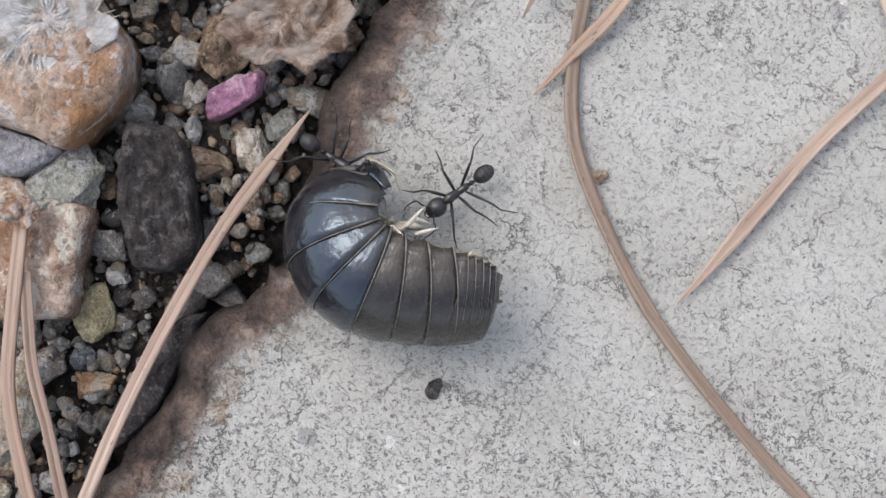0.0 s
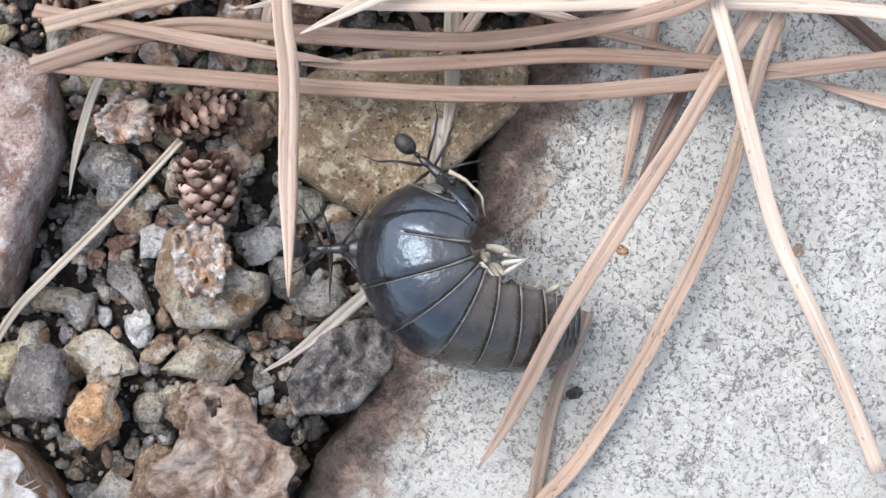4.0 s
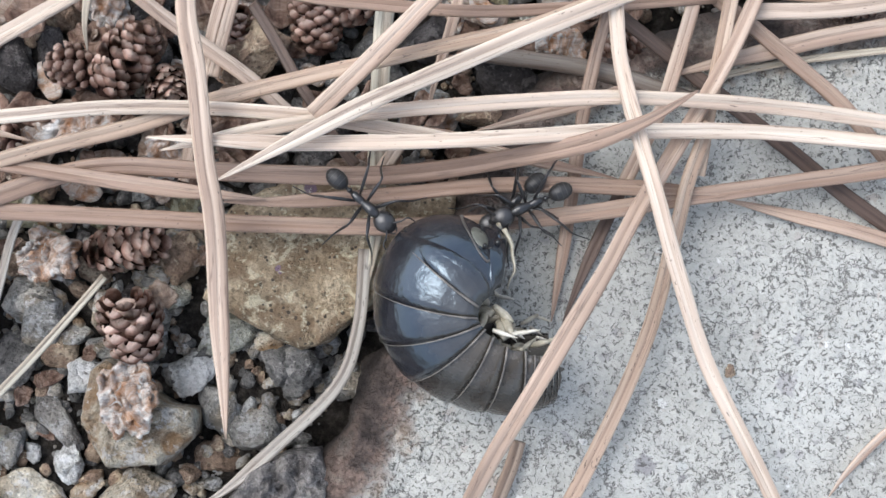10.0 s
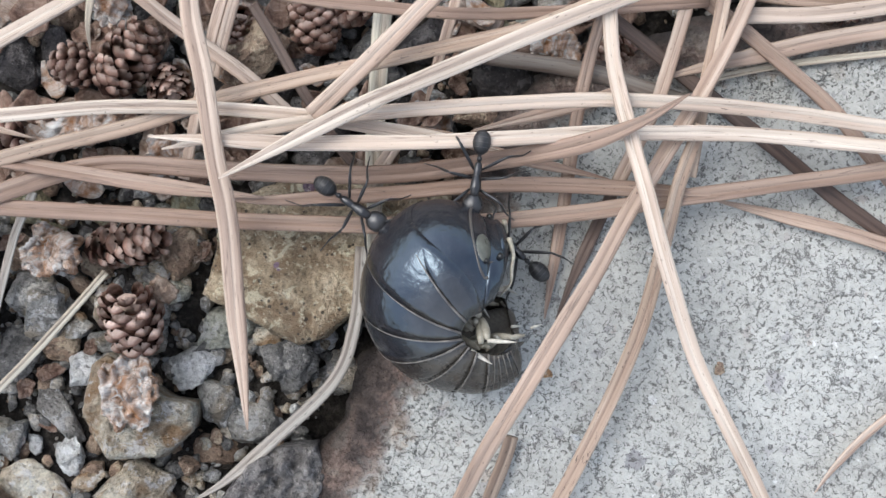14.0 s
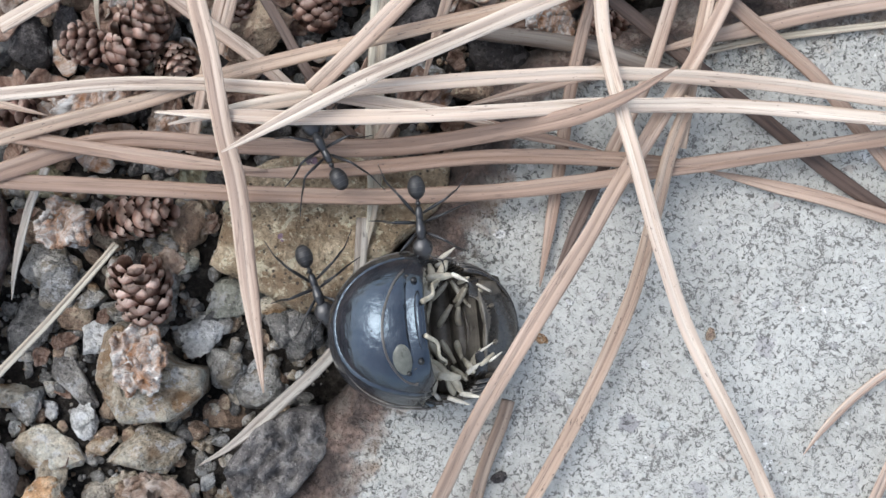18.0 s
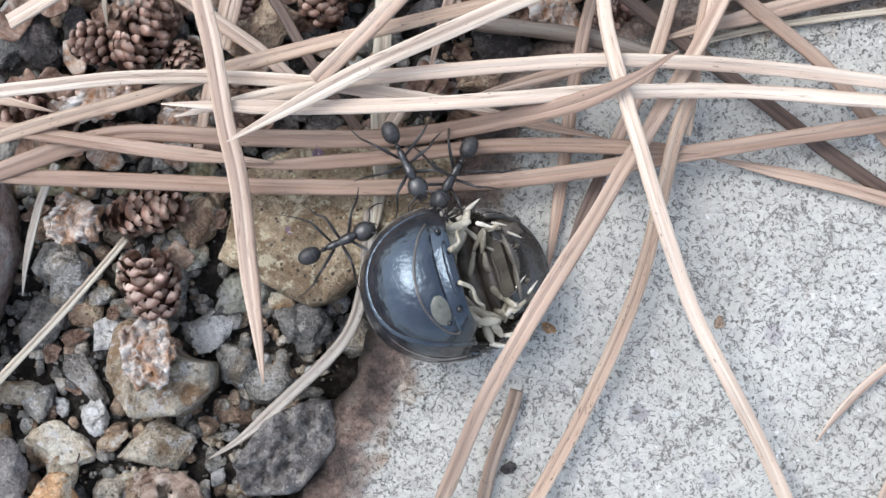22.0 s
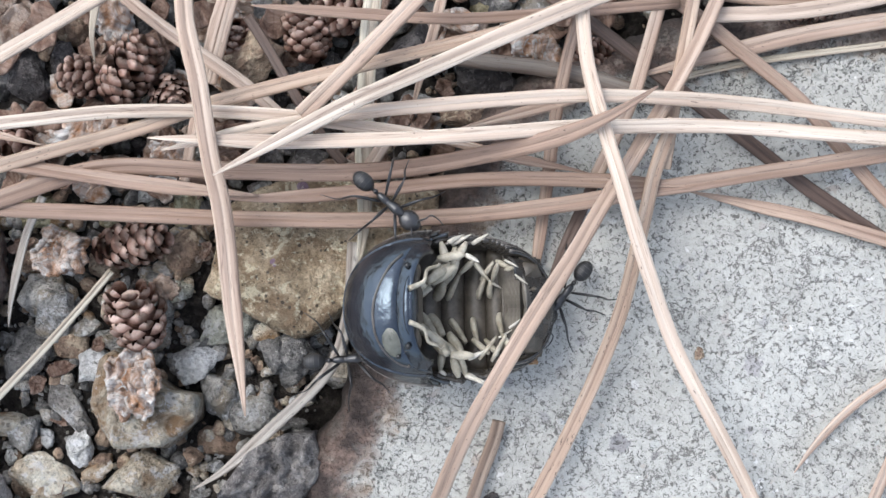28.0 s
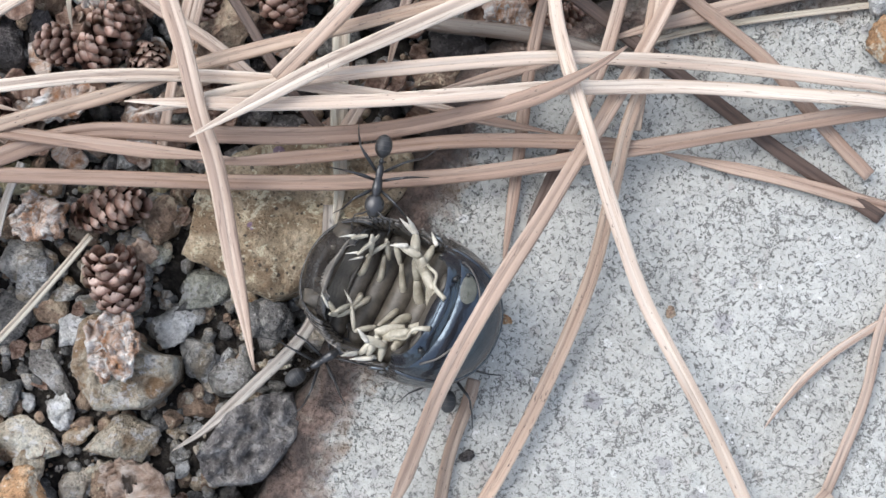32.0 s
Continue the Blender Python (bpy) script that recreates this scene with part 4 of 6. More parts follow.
CONE, CORE = cone_material(), NEEDLE["dark"]
FLAKE = flake_material("papery_bark", (0.17, 0.105, 0.072), (0.30, 0.222, 0.172), (0.45, 0.38, 0.325), 0.3, 0.0003)
CHIP = flake_material("brown_bark_chip", (0.10, 0.055, 0.04), (0.20, 0.128, 0.095), (0.34, 0.25, 0.20), 0.4, 0.0002)
CRUST = flake_material("white_crust", (0.40, 0.345, 0.295), (0.56, 0.53, 0.50), (0.70, 0.69, 0.67), 0.15, 0.0004)
WHITE_FLAKE = flake_material("white_orange_bark", (0.40, 0.20, 0.10), (0.55, 0.40, 0.31), (0.74, 0.71, 0.67), 0.4, 0.0004)


def scale_mesh():
    """A plump rounded scale, 0.8 long: a dome with a thin raised rim at its free end."""
    bm = bmesh.new()
    rows = []
    for i in range(8):
        u = i / 7
        w = 0.50 * math.sqrt(max(0.03, 1 - ((u - 0.48) / 0.53) ** 2))
        row = []
        for j in range(7):
            v = j / 3 - 1
            row.append(bm.verts.new((w * v, u * 0.8, 0.30 * math.sin(math.pi * min(1, u * 0.9)) ** 0.7 * (1 - 0.6 * v * v) + 0.10 * u - 0.10 * v * v)))
        rows.append(row)
    for a, b in zip(rows, rows[1:]):
        for j in range(6):
            bm.faces.new((a[j], a[j + 1], b[j + 1], b[j]))
    bmesh.ops.solidify(bm, geom=bm.faces[:], thickness=0.10)
    bmesh.ops.recalc_face_normals(bm, faces=bm.faces)
    for f in bm.faces:
        f.smooth = True
    for v in bm.verts:
        v.co *= MM
    me = bpy.data.meshes.new("scale")
    bm.to_mesh(me)
    bm.free()
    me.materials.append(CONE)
    return me


SCALE = scale_mesh()


def cone(x, y, z, long, wide, turn, tilt=12, size=0.72):
    """A catkin cone lying with its tip towards turn degrees from +y; long and wide are half sizes in millimetres."""
    base = tagged(new("pine_catkin"), "dry reddish brown pine catkin with overlapping scales", "catkin", "catkins in the litter")
    bm = bmesh.new()
    ball(bm, (0, 0, 0), (wide * 0.7 * MM, long * 0.93 * MM, wide * 0.62 * MM))
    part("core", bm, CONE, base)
    rng = random.Random(int(x * 10) + int(y * 100))
    n, golden = int(38 * long * wide / (size * size) * 0.62), math.pi * (3 - math.sqrt(5))
    for i in range(n):
        s = -0.95 + 1.9 * (i + 0.5) / n
        r = math.sqrt(max(0.05, 1 - s * s)) ** 0.8
        a = i * golden + rng.uniform(-0.12, 0.12)
        p = Vector((wide * 0.64 * r * math.cos(a), long * 0.9 * s, wide * 0.58 * r * math.sin(a)))
        if p.z < -wide * 0.35:
            continue
        out = Vector((math.cos(a), 0.15 + 0.25 * s, math.sin(a))).normalized()
        ahead = (Vector((0, 1, 0)) * 0.9 + out * (0.52 + rng.uniform(-0.1, 0.12))).normalized()
        side = ahead.cross(out).normalized()
        top = side.cross(ahead)
        m = Matrix((side, ahead, top)).transposed().to_4x4()
        k = size * (0.62 + 0.34 * r) * rng.uniform(0.85, 1.15)
        ob = new("scale", SCALE)
        ob.parent = base
        ob.matrix_basis = Matrix.Translation(p * MM) @ m @ Matrix.Diagonal((k, k, k, 1))
    base.matrix_basis = pose(x * MM, y * MM, z * MM, tilt, 0, turn)
    return base


def shreds(base, count, a, b, lift, material, seed, radial=False):
    """Curled strips of torn bark over a flake or rock, as parts of it."""
    rng = random.Random(seed)
    for i in range(count):
        if radial:
            q = rng.uniform(0, 2 * math.pi)
            r0 = rng.uniform(0.0, 0.75)
            r1 = r0 + rng.uniform(0.15, 0.5)
            ends = [(a * r * math.cos(q + 0.25 * (r - r0)), b * r * math.sin(q + 0.25 * (r - r0))) for r in (r0, (r0 + r1) / 2, r1)]
        else:
            x, y, q = rng.uniform(-0.8, 0.8) * a, rng.uniform(-0.8, 0.8) * b, math.pi / 2 + rng.gauss(0, 0.8)
            d = rng.uniform(0.12, 0.32) * b
            bend = rng.uniform(-0.8, 0.8)
            ends = [(x + d * (k * math.cos(q) - bend * k * k * math.sin(q)), y + d * (k * math.sin(q) + bend * k * k * math.cos(q))) for k in (-1, 0, 1)]
        h = [lift + rng.uniform(-0.12, 0.0), lift + rng.uniform(0.0, 0.1), lift + rng.uniform(-0.12, 0.02)]
        line = curve_points([Vector((x, y, z)) * MM for (x, y), z in zip(ends, h)], 5)
        w = rng.uniform(0.025, 0.065)
        n = len(line)
        part("bark_shred", tube(bmesh.new(), line, [w * MM * (0.25 + math.sin(math.pi * (j + 0.4) / n)) for j in range(n)], 6, 0.35, uv=0.6), material, base)


def flake(x, y, z, a, b, turn, material, label, tilt=(0, 0), hole=None, layers=3, outline=None, fold=1.0):
    """A curled bark flake of ragged layers, half sizes a and b in millimetres."""
    base = tagged(new("bark_flake"), label, "bark flake", "bark flakes in the litter")
    rng = random.Random(int(abs(x * 77 + y * 31)))
    for k in range(layers):
        bm = bmesh.new()
        n, rings = 68, 14
        f = 1 - 0.20 * k
        ox, oy = (rng.uniform(-0.22, 0.22) * a * k, rng.uniform(-0.22, 0.22) * b * k)
        grid = []
        for i in range(rings + 1):
            s = i / rings
            ring = []
            for j in range(n):
                t = 2 * math.pi * j / n
                d = 1 + 0.38 * noise.noise(Vector((math.cos(t) * 1.6, math.sin(t) * 1.6, x + k * 3))) + 0.26 * noise.noise(Vector((math.cos(t) * 5, math.sin(t) * 5, y + k)))
                px, py = a * f * d * s * math.cos(t) + ox, b * f * d * s * math.sin(t) + oy
                if outline:
                    e = j / n * len(outline)
                    (x0, y0), (x1, y1) = outline[int(e)], outline[(int(e) + 1) % len(outline)]
                    g = 1 + 0.16 * noise.noise(Vector((math.cos(t) * 4, math.sin(t) * 4, x))) + 0.09 * noise.noise(Vector((math.cos(t) * 15, math.sin(t) * 15, x)))
                    px, py = (x0 + (x1 - x0) * (e % 1)) * s * g, (y0 + (y1 - y0) * (e % 1)) * s * g
                h = 0.22 * k + 0.10 * a * ((px / a) ** 2) * 1.2 - 0.12 + fold * (0.5 * noise.noise(Vector((px * 0.8, py * 0.8, k * 5 + x))) + 0.3 * noise.noise(Vector((px * 2.6, py * 2.6, k))))
                ring.append(bm.verts.new((px * MM, py * MM, h * MM)))
            grid.append(ring)
        for g, h2 in zip(grid, grid[1:]):
            for j in range(n):
                q = (g[j], h2[j], h2[(j + 1) % n], g[(j + 1) % n])
                if hole:
                    c = sum((v.co for v in q), Vector()) / 4
                    if ((c.x / MM - hole[0]) ** 2 + (c.y / MM - hole[1]) ** 2) < hole[2] ** 2:
                        continue
                bm.faces.new(q)
        bmesh.ops.remove_doubles(bm, verts=bm.verts, dist=1e-6)
        bmesh.ops.recalc_face_normals(bm, faces=bm.faces)
        bmesh.ops.solidify(bm, geom=bm.faces[:], thickness=0.16 * MM)
        part("bark_layer", bm, material, base)
    base.matrix_basis = pose(x * MM, y * MM, z * MM, tilt[0], tilt[1], turn)
    return base


cone(-11.2, -0.3, 0.0, 1.75, 1.40, 12, 28, 1.0)
cone(-12.0, 3.4, -1.2, 2.0, 1.0, -80, 8, 0.9)
cone(-12.0, 11.7, -1.0, 1.95, 1.30, -35, 8, 0.86)
cone(-14.2, 11.5, -1.4, 1.15, 0.95, 60, 8, 0.78)
cone(-10.1, 10.8, -1.4, 1.15, 1.0, -150, 30, 0.78)
cone(-3.3, 13.4, -1.2, 1.40, 1.25, 10, 10, 0.80)
cone(-1.8, 14.7, -1.2, 1.40, 1.25, 80, 10, 0.9)
cone(-17.6, 8.3, -1.2, 1.25, 1.05, 90, 0, 0.85)
cone(-23.6, -9.4, -0.6, 1.55, 1.3, 60, 10, 0.85)
cone(21.3, 14.5, -0.8, 1.50, 1.00, 90, 10, 0.70)
cone(-6.8, 13.2, -1.6, 1.10, 1.00, 0, 40, 0.60)
cone(10.3, 12.2, -1.0, 1.30, 0.85, -60, 10, 0.60)
flake(-10.0, -12.4, -0.3, 3.0, 3.2, 0, FLAKE, "broad papery pinkish brown bark flake with a hole", (6, -4), (-0.7, 2.75, 0.36), 1, [
    (3.1, 0.0), (2.8, 1.0), (1.9, 1.5), (1.3, 2.2), (1.1, 3.2), (0.3, 3.7), (-0.9, 3.5), (-1.7, 2.8), (-1.7, 1.8), (-2.3, 0.9), (-3.1, 0.2), (-3.2, -0.9), (-2.5, -1.9), (-1.6, -2.5),
    (-0.4, -2.1), (0.7, -2.8), (1.6, -2.0), (2.6, -1.4)], 1.2)
shredded = flake(-11.3, -3.3, 0.4, 1.25, 1.70, 8, WHITE_FLAKE, "white and orange bark husk lying on a stone", (-12, 6), None, 3, None, 1.8)
shreds(shredded, 26, 0.8, 1.0, 0.42, CRUST, 4)
shredded = flake(-15.1, 3.0, -0.8, 1.45, 1.10, -10, WHITE_FLAKE, "pinkish white bark husk beside a catkin", (4, 6), None, 3, None, 1.7)
shreds(shredded, 14, 1.0, 0.7, 0.4, CRUST, 8)
flake(-13.9, 8.7, -1.0, 1.55, 0.95, 15, WHITE_FLAKE, "pinkish white bark flake under the needles", (4, 6), None, 3)
shredded = flake(7.6, 12.5, -0.6, 1.20, 0.95, 10, WHITE_FLAKE, "white and brown ragged bark flake under needles", (10, 6), None, 3)
shreds(shredded, 18, 0.9, 0.7, 0.4, CRUST, 9)
flake(-10.2, 1.2, -1.0, 0.75, 0.65, 30, FLAKE, "small brown bark chip beside a catkin", (10, 16), None, 2)
flake(-10.0, 7.5, -1.2, 1.15, 1.00, 40, WHITE_FLAKE, "pale torn bark flake under the needles", (20, 6), None, 2)
flake(-12.5, 14.4, -0.6, 0.90, 1.15, 40, WHITE_FLAKE, "pale torn bark flake under the needles", (20, 6), None, 2)
crust = flake(-20.9, -13.7, 1.72, 2.8, 2.4, 0, CRUST, "flaking white crust on a large rock", (4, 8), None, 1, None, 0.5)
shreds(crust, 150, 2.7, 2.4, 0.10, CRUST, 6, True)
flake(-21.9, -22.2, 0.9, 0.85, 0.75, 0, WHITE_FLAKE, "pale crumbly knot at the base of two needles", (4, 10), None, 3)
flake(-25.0, -7.7, -0.8, 1.15, 1.15, 0, WHITE_FLAKE, "pale grey ragged bark flake on the soil", (4, 10), None, 2)
flake(-11.3, -9.4, -0.9, 0.90, 0.75, 0, FLAKE, "small brown bark chip on the soil", (4, 10), None, 2)


def build_chips():
    """Curled chips of bark and loose cone scales in the litter under the needles."""
    rng = random.Random(21)
    shapes = []
    for i in range(7):
        bm = bmesh.new()
        n, rings = 18, 4
        grid = []
        for r in range(rings + 1):
            ring = []
            for j in range(n):
                t = 2 * math.pi * j / n
                d = (1 + 0.45 * noise.noise(Vector((math.cos(t) * 1.5, math.sin(t) * 1.5, i * 7)))) * r / rings
                px, py = d * math.cos(t), 0.62 * d * math.sin(t)
                ring.append(bm.verts.new(Vector((px, py, 0.45 * py * py + 0.22 * px * px + 0.25 * noise.noise(Vector((px * 2.2, py * 2.2, i * 3))))) * MM))
            grid.append(ring)
        for g, h in zip(grid, grid[1:]):
            for j in range(n):
                bm.faces.new((g[j], h[j], h[(j + 1) % n], g[(j + 1) % n]))
        bmesh.ops.remove_doubles(bm, verts=bm.verts, dist=1e-6)
        bmesh.ops.recalc_face_normals(bm, faces=bm.faces)
        bmesh.ops.solidify(bm, geom=bm.faces[:], thickness=0.09 * MM)
        for f in bm.faces:
            f.smooth = True
        me = bpy.data.meshes.new("bark_chip")
        bm.to_mesh(me)
        bm.free()
        me.materials.append((CHIP, CHIP, FLAKE, CHIP, WHITE_FLAKE, CHIP, FLAKE)[i])
        shapes.append(me)
    made = 0
    while made < 215:
        x, y = rng.uniform(-19, 12), rng.uniform(6.2, 19)
        if made >= 185:
            x, y = rng.uniform(-20, 0), rng.uniform(-30, 5)
        if edge_side(x, y) < 1.8:
            continue
        r = rng.uniform(0.5, 1.35) if made < 185 else rng.uniform(0.3, 0.7)
        ob = new("bark_chip", rng.choice(shapes))
        ob.matrix_basis = pose(x * MM, y * MM, (soil_height(x, y) + rng.uniform(0.5, 1.6 if made < 185 else 0.7)) * MM, rng.uniform(-35, 35), rng.uniform(-35, 35), rng.uniform(0, 360)) @ Matrix.Diagonal((r, r, r, 1))
        tagged(ob, "curled brown bark chip in the needle litter", "bark chip", "bark chips in the litter")
        made += 1


def build_gravel():
    rng = random.Random(5)
    kinds = ["grey", "brown", "tan", "dark", "pale", "green", "dark", "olive", "chalk", "grey", "slate", "brown", "black", "grey"]
    shapes = []
    for i in range(14):
        bm = stone_mesh(1, rng.uniform(0.7, 0.95), rng.uniform(0.5, 0.75), 400 + i, 3, 0.22, 11)
        me = bpy.data.meshes.new("pebble")
        for f in bm.faces:
            f.smooth = True
        bm.to_mesh(me)
        bm.free()
        me.materials.append(ROCK[kinds[i % len(kinds)]])
        shapes.append(me)
    placed, tries = list(STONES), 0
    made = 0
    while made < 290 and tries < 9000:
        tries += 1
        x, y = rng.uniform(-24, 14), rng.uniform(-37, 19)
        r = 0.4 + 0.85 * rng.random() ** 1.7
        if edge_side(x, y) < 2.6 + r or any(((x - a) / (c + r * 0.5)) ** 2 + ((y - b) / (d + r * 0.5)) ** 2 < 1 for a, b, c, d in placed):
            continue
        placed.append((x, y, r, r))
        # mostly dark kinds under the heap: dark stones, and the needles' shade put into colour
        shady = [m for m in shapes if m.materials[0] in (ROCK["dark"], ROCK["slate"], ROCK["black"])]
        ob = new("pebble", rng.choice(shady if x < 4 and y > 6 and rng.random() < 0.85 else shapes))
        ob.matrix_basis = pose(x * MM, y * MM, (soil_height(x, y) + 0.35 * r) * MM, rng.uniform(-25, 25), rng.uniform(-25, 25), rng.uniform(0, 360)) @ Matrix.Diagonal((r, r, r, 1))
        tagged(ob, "small rounded pebble in dark soil", "pebble", "pebbles in the soil")
        made += 1
    # finer gravel, joined
    shapes = []
    for i in range(8):
        bm = stone_mesh(1, rng.uniform(0.7, 0.95), rng.uniform(0.55, 0.8), 700 + i, 2 if i < 4 else 1, 0.22, 9)
        bm.verts.ensure_lookup_table()
        shapes.append((np.array([v.co[:] for v in bm.verts]) / MM, np.array([[v.index for v in f.verts] for f in bm.faces])))
        bm.free()
    gen = np.random.default_rng(4)
    for kind, count in (("grey", 3600), ("tan", 1900), ("dark", 3800), ("chalk", 900), ("brown", 2400), ("pale", 1200)):
        verts, faces, n = [], [], 0
        for _ in range(count):
            x, y = rng.uniform(-26, 24), rng.uniform(-39, 20)
            # fewer light kinds under the needles, whose shade is thus painted into the gravel
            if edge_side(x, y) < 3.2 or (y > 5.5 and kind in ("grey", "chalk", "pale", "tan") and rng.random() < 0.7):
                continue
            r = 0.10 + 0.46 * rng.random() ** 2.6
            v, f = shapes[rng.randrange(4) + (4 if r < 0.27 else 0)]
            turn = np.array(Euler([rng.uniform(0, 6.28) for _ in range(3)]).to_matrix())
            verts.append((v @ turn.T * r + [x, y, soil_height(x, y) + 0.45 * r]) * MM)
            faces.append(f + n)
            n += len(v)
        me = bpy.data.meshes.new("gravel")
        me.from_pydata(np.concatenate(verts).tolist(), [], np.concatenate(faces).tolist())
        me.polygons.foreach_set("use_smooth", [True] * len(me.polygons))
        me.materials.append(ROCK[kind])
        tagged(new("gravel", me), "fine gravel scattered through the dark soil", "gravel", kind="stuff")


def crumb(x, y, r, kind):
    """A crumb of dirt on the slab."""
    ob = part("crumb", stone_mesh(r, r * 0.75, r * 0.5, int(x * 50) % 991, 3, 0.3, 5), ROCK[kind])
    ob.matrix_basis = pose(x * MM, y * MM, 0.3 * r * MM, 0, 0, (x * 40) % 180)
    return tagged(ob, "small dark crumb of dirt on the slab", "crumb", "crumbs on the slab")


build_gravel()
build_chips()
crumb(-2.5, -29.7, 0.42, "black")
crumb(4.9, -19.5, 0.33, "brown")
crumb(15.1, -2.1, 0.25, "brown")
crumb(7.2, -2.3, 0.30, "orange")
crumb(5.2, -8.7, 0.30, "black")
crumb(8.5, -0.6, 0.15, "chalk")
crumb(8.5, -5.2, 0.17, "chalk")

# ---- the pillbug: plates round a curled body, each a rigid piece ----
PLATE = shell_material("slate_shell", (0.009, 0.010, 0.014), (0.022, 0.022, 0.026), 0.12, (0.07, 0.062, 0.05), 1.0, (0.66, 0.83, 1.0))
REAR = shell_material("grey_brown_rear_shell", (0.015, 0.0135, 0.013), (0.036, 0.032, 0.028), 0.2, (0.10, 0.085, 0.066), 0.65)
MARGIN = shell_material("pale_plate_margin", (0.085, 0.075, 0.068), (0.22, 0.20, 0.175), 0.4)
BELLY = shell_material("grey_brown_belly", (0.045, 0.038, 0.030), (0.13, 0.112, 0.088), 0.45)
LIMB = shell_material("cream_limb", (0.26, 0.23, 0.17), (0.48, 0.44, 0.35), 0.35)
TIP = shell_material("pale_limb_tip", (0.42, 0.39, 0.32), (0.66, 0.62, 0.54), 0.35)
LOBE = shell_material("brown_gill_lobe", (0.085, 0.076, 0.062), (0.17, 0.153, 0.128), 0.4)
SIDE = shell_material("pale_side_lobe", (0.085, 0.088, 0.072), (0.175, 0.176, 0.148), 0.3)
RIDGE = shell_material("brow_ridge_shell", (0.05, 0.045, 0.042), (0.13, 0.115, 0.10), 0.35)
EYE = shell_material("black_eye", (0.008, 0.008, 0.008), (0.02, 0.02, 0.02), 0.2)
RADIUS, HALF = 4.6, 3.45
# name, arc in degrees, share of the full width, share of the full height, how near the flanks come to the axis of the curl (mm)
BODY = [("head", 17, 0.76, 0.66, 0.8), ("plate", 46, 0.86, 0.97, 0.6), ("plate", 31, 0.98, 1.0, 0.45), ("plate", 27, 1.0, 1.0, 0.4), ("plate", 25, 1.0, 1.0, 0.4), ("plate", 24, 0.99, 0.99, 0.5),
        ("plate", 22, 0.97, 0.985, 0.7), ("plate", 20, 0.95, 0.975, 0.8), ("tail_plate", 6, 0.92, 0.965, 0.95), ("tail_plate", 6, 0.90, 0.955, 1.05), ("tail_plate", 6, 0.87, 0.945, 1.15),
        ("tail_plate", 5, 0.84, 0.93, 1.25), ("tail_plate", 5, 0.80, 0.91, 1.35), ("tail_tip", 11, 0.74, 0.885, 1.5)]


def profile(k, u):
    """The share of the full height at u (0 front, 1 rear) of piece k: the brow and the tail slope down."""
    high = BODY[k][3]
    if k == 1:
        return high * (1 - 0.30 * max(0.0, 1 - u) ** 1.7)
    if k == 13:
        return high * (1 - 0.45 * min(1.0, max(0.0, u)) ** 1.8)
    return high + ((BODY[min(k + 1, 13)][3] - high) * u if k > 7 else 0)


def shell_point(angle, v, wide, high, inner, lift=0.0, shrink=1.0):
    """A point of a plate: angle along the body, v from flank to flank (-1 to 1)."""
    s = v * math.pi / 2 * 0.97
    r = inner + (RADIUS * high - inner) * math.cos(s) ** 0.88
    z = HALF * wide * math.copysign(abs(math.sin(s)) ** 0.92, v)
    mid = RADIUS * 0.45 + 0.5 * inner - 0.4
    r, z = mid + (r - mid) * (shrink + lift), z * (shrink + lift)
    return Vector((r * math.cos(angle), r * math.sin(angle), z)) * MM


def plate_mesh(k, arc, wide, deep, taper, tuck):
    bm = bmesh.new()
    half, nu, nv = radians(arc) / 2, max(4, int(arc / 4)), 26
    shells = []
    for shrink in (1.0, 0.94):
        grid = []
        for i in range(nu + 1):
            u = i / nu
            row = []
            for j in range(nv + 1):
                v = 2 * j / nv - 1
                # each plate tucks under the one before it and flares at its rear margin
                lift = (-0.045 + 0.05 * u ** 0.7) * (1 if arc > 17 else 0.2) - ((0.02 if k < 8 else 0.004) if i == nu else 0) - 0.07 * abs(v) ** 2 * (1 - u) ** 0.8 * (arc < 40)
                back = 0.10 * abs(v) ** 3
                ahead = tuck * v * v * (1 - u)
                row.append(bm.verts.new(shell_point(-half * 1.16 + 2.24 * half * u + back * u - ahead, v, wide * (1 + (taper - 1) * (u if k < 13 else u * u)), profile(k, u), deep, lift, shrink)))
            grid.append(row)
        shells.append(grid)
    outer, inner = shells
    for i in range(nu):
        for j in range(nv):
            bm.faces.new((outer[i][j], outer[i + 1][j], outer[i + 1][j + 1], outer[i][j + 1]))
            bm.faces.new((inner[i][j + 1], inner[i + 1][j + 1], inner[i + 1][j], inner[i][j])).material_index = 1
    for j in range(nv):
        bm.faces.new((outer[0][j], outer[0][j + 1], inner[0][j + 1], inner[0][j]))
        bm.faces.new((outer[nu][j + 1], outer[nu][j], inner[nu][j], inner[nu][j + 1]))
    for i in range(nu):
        bm.faces.new((outer[i + 1][0], outer[i][0], inner[i][0], inner[i + 1][0]))
        bm.faces.new((outer[i][nv], outer[i + 1][nv], inner[i + 1][nv], inner[i][nv]))
    bmesh.ops.recalc_face_normals(bm, faces=bm.faces)
    return bm


def limb(points, radii, flat=0.85):
    return tube(bmesh.new(), curve_points([Vector(p) * MM for p in points], 4), np.interp(np.linspace(0, 1, 4 * (len(points) - 1) + 1), np.linspace(0, 1, len(radii)), [r * MM for r in radii]).tolist(), 8, flat, up=Vector((0.3, 0.9, 0.3)))


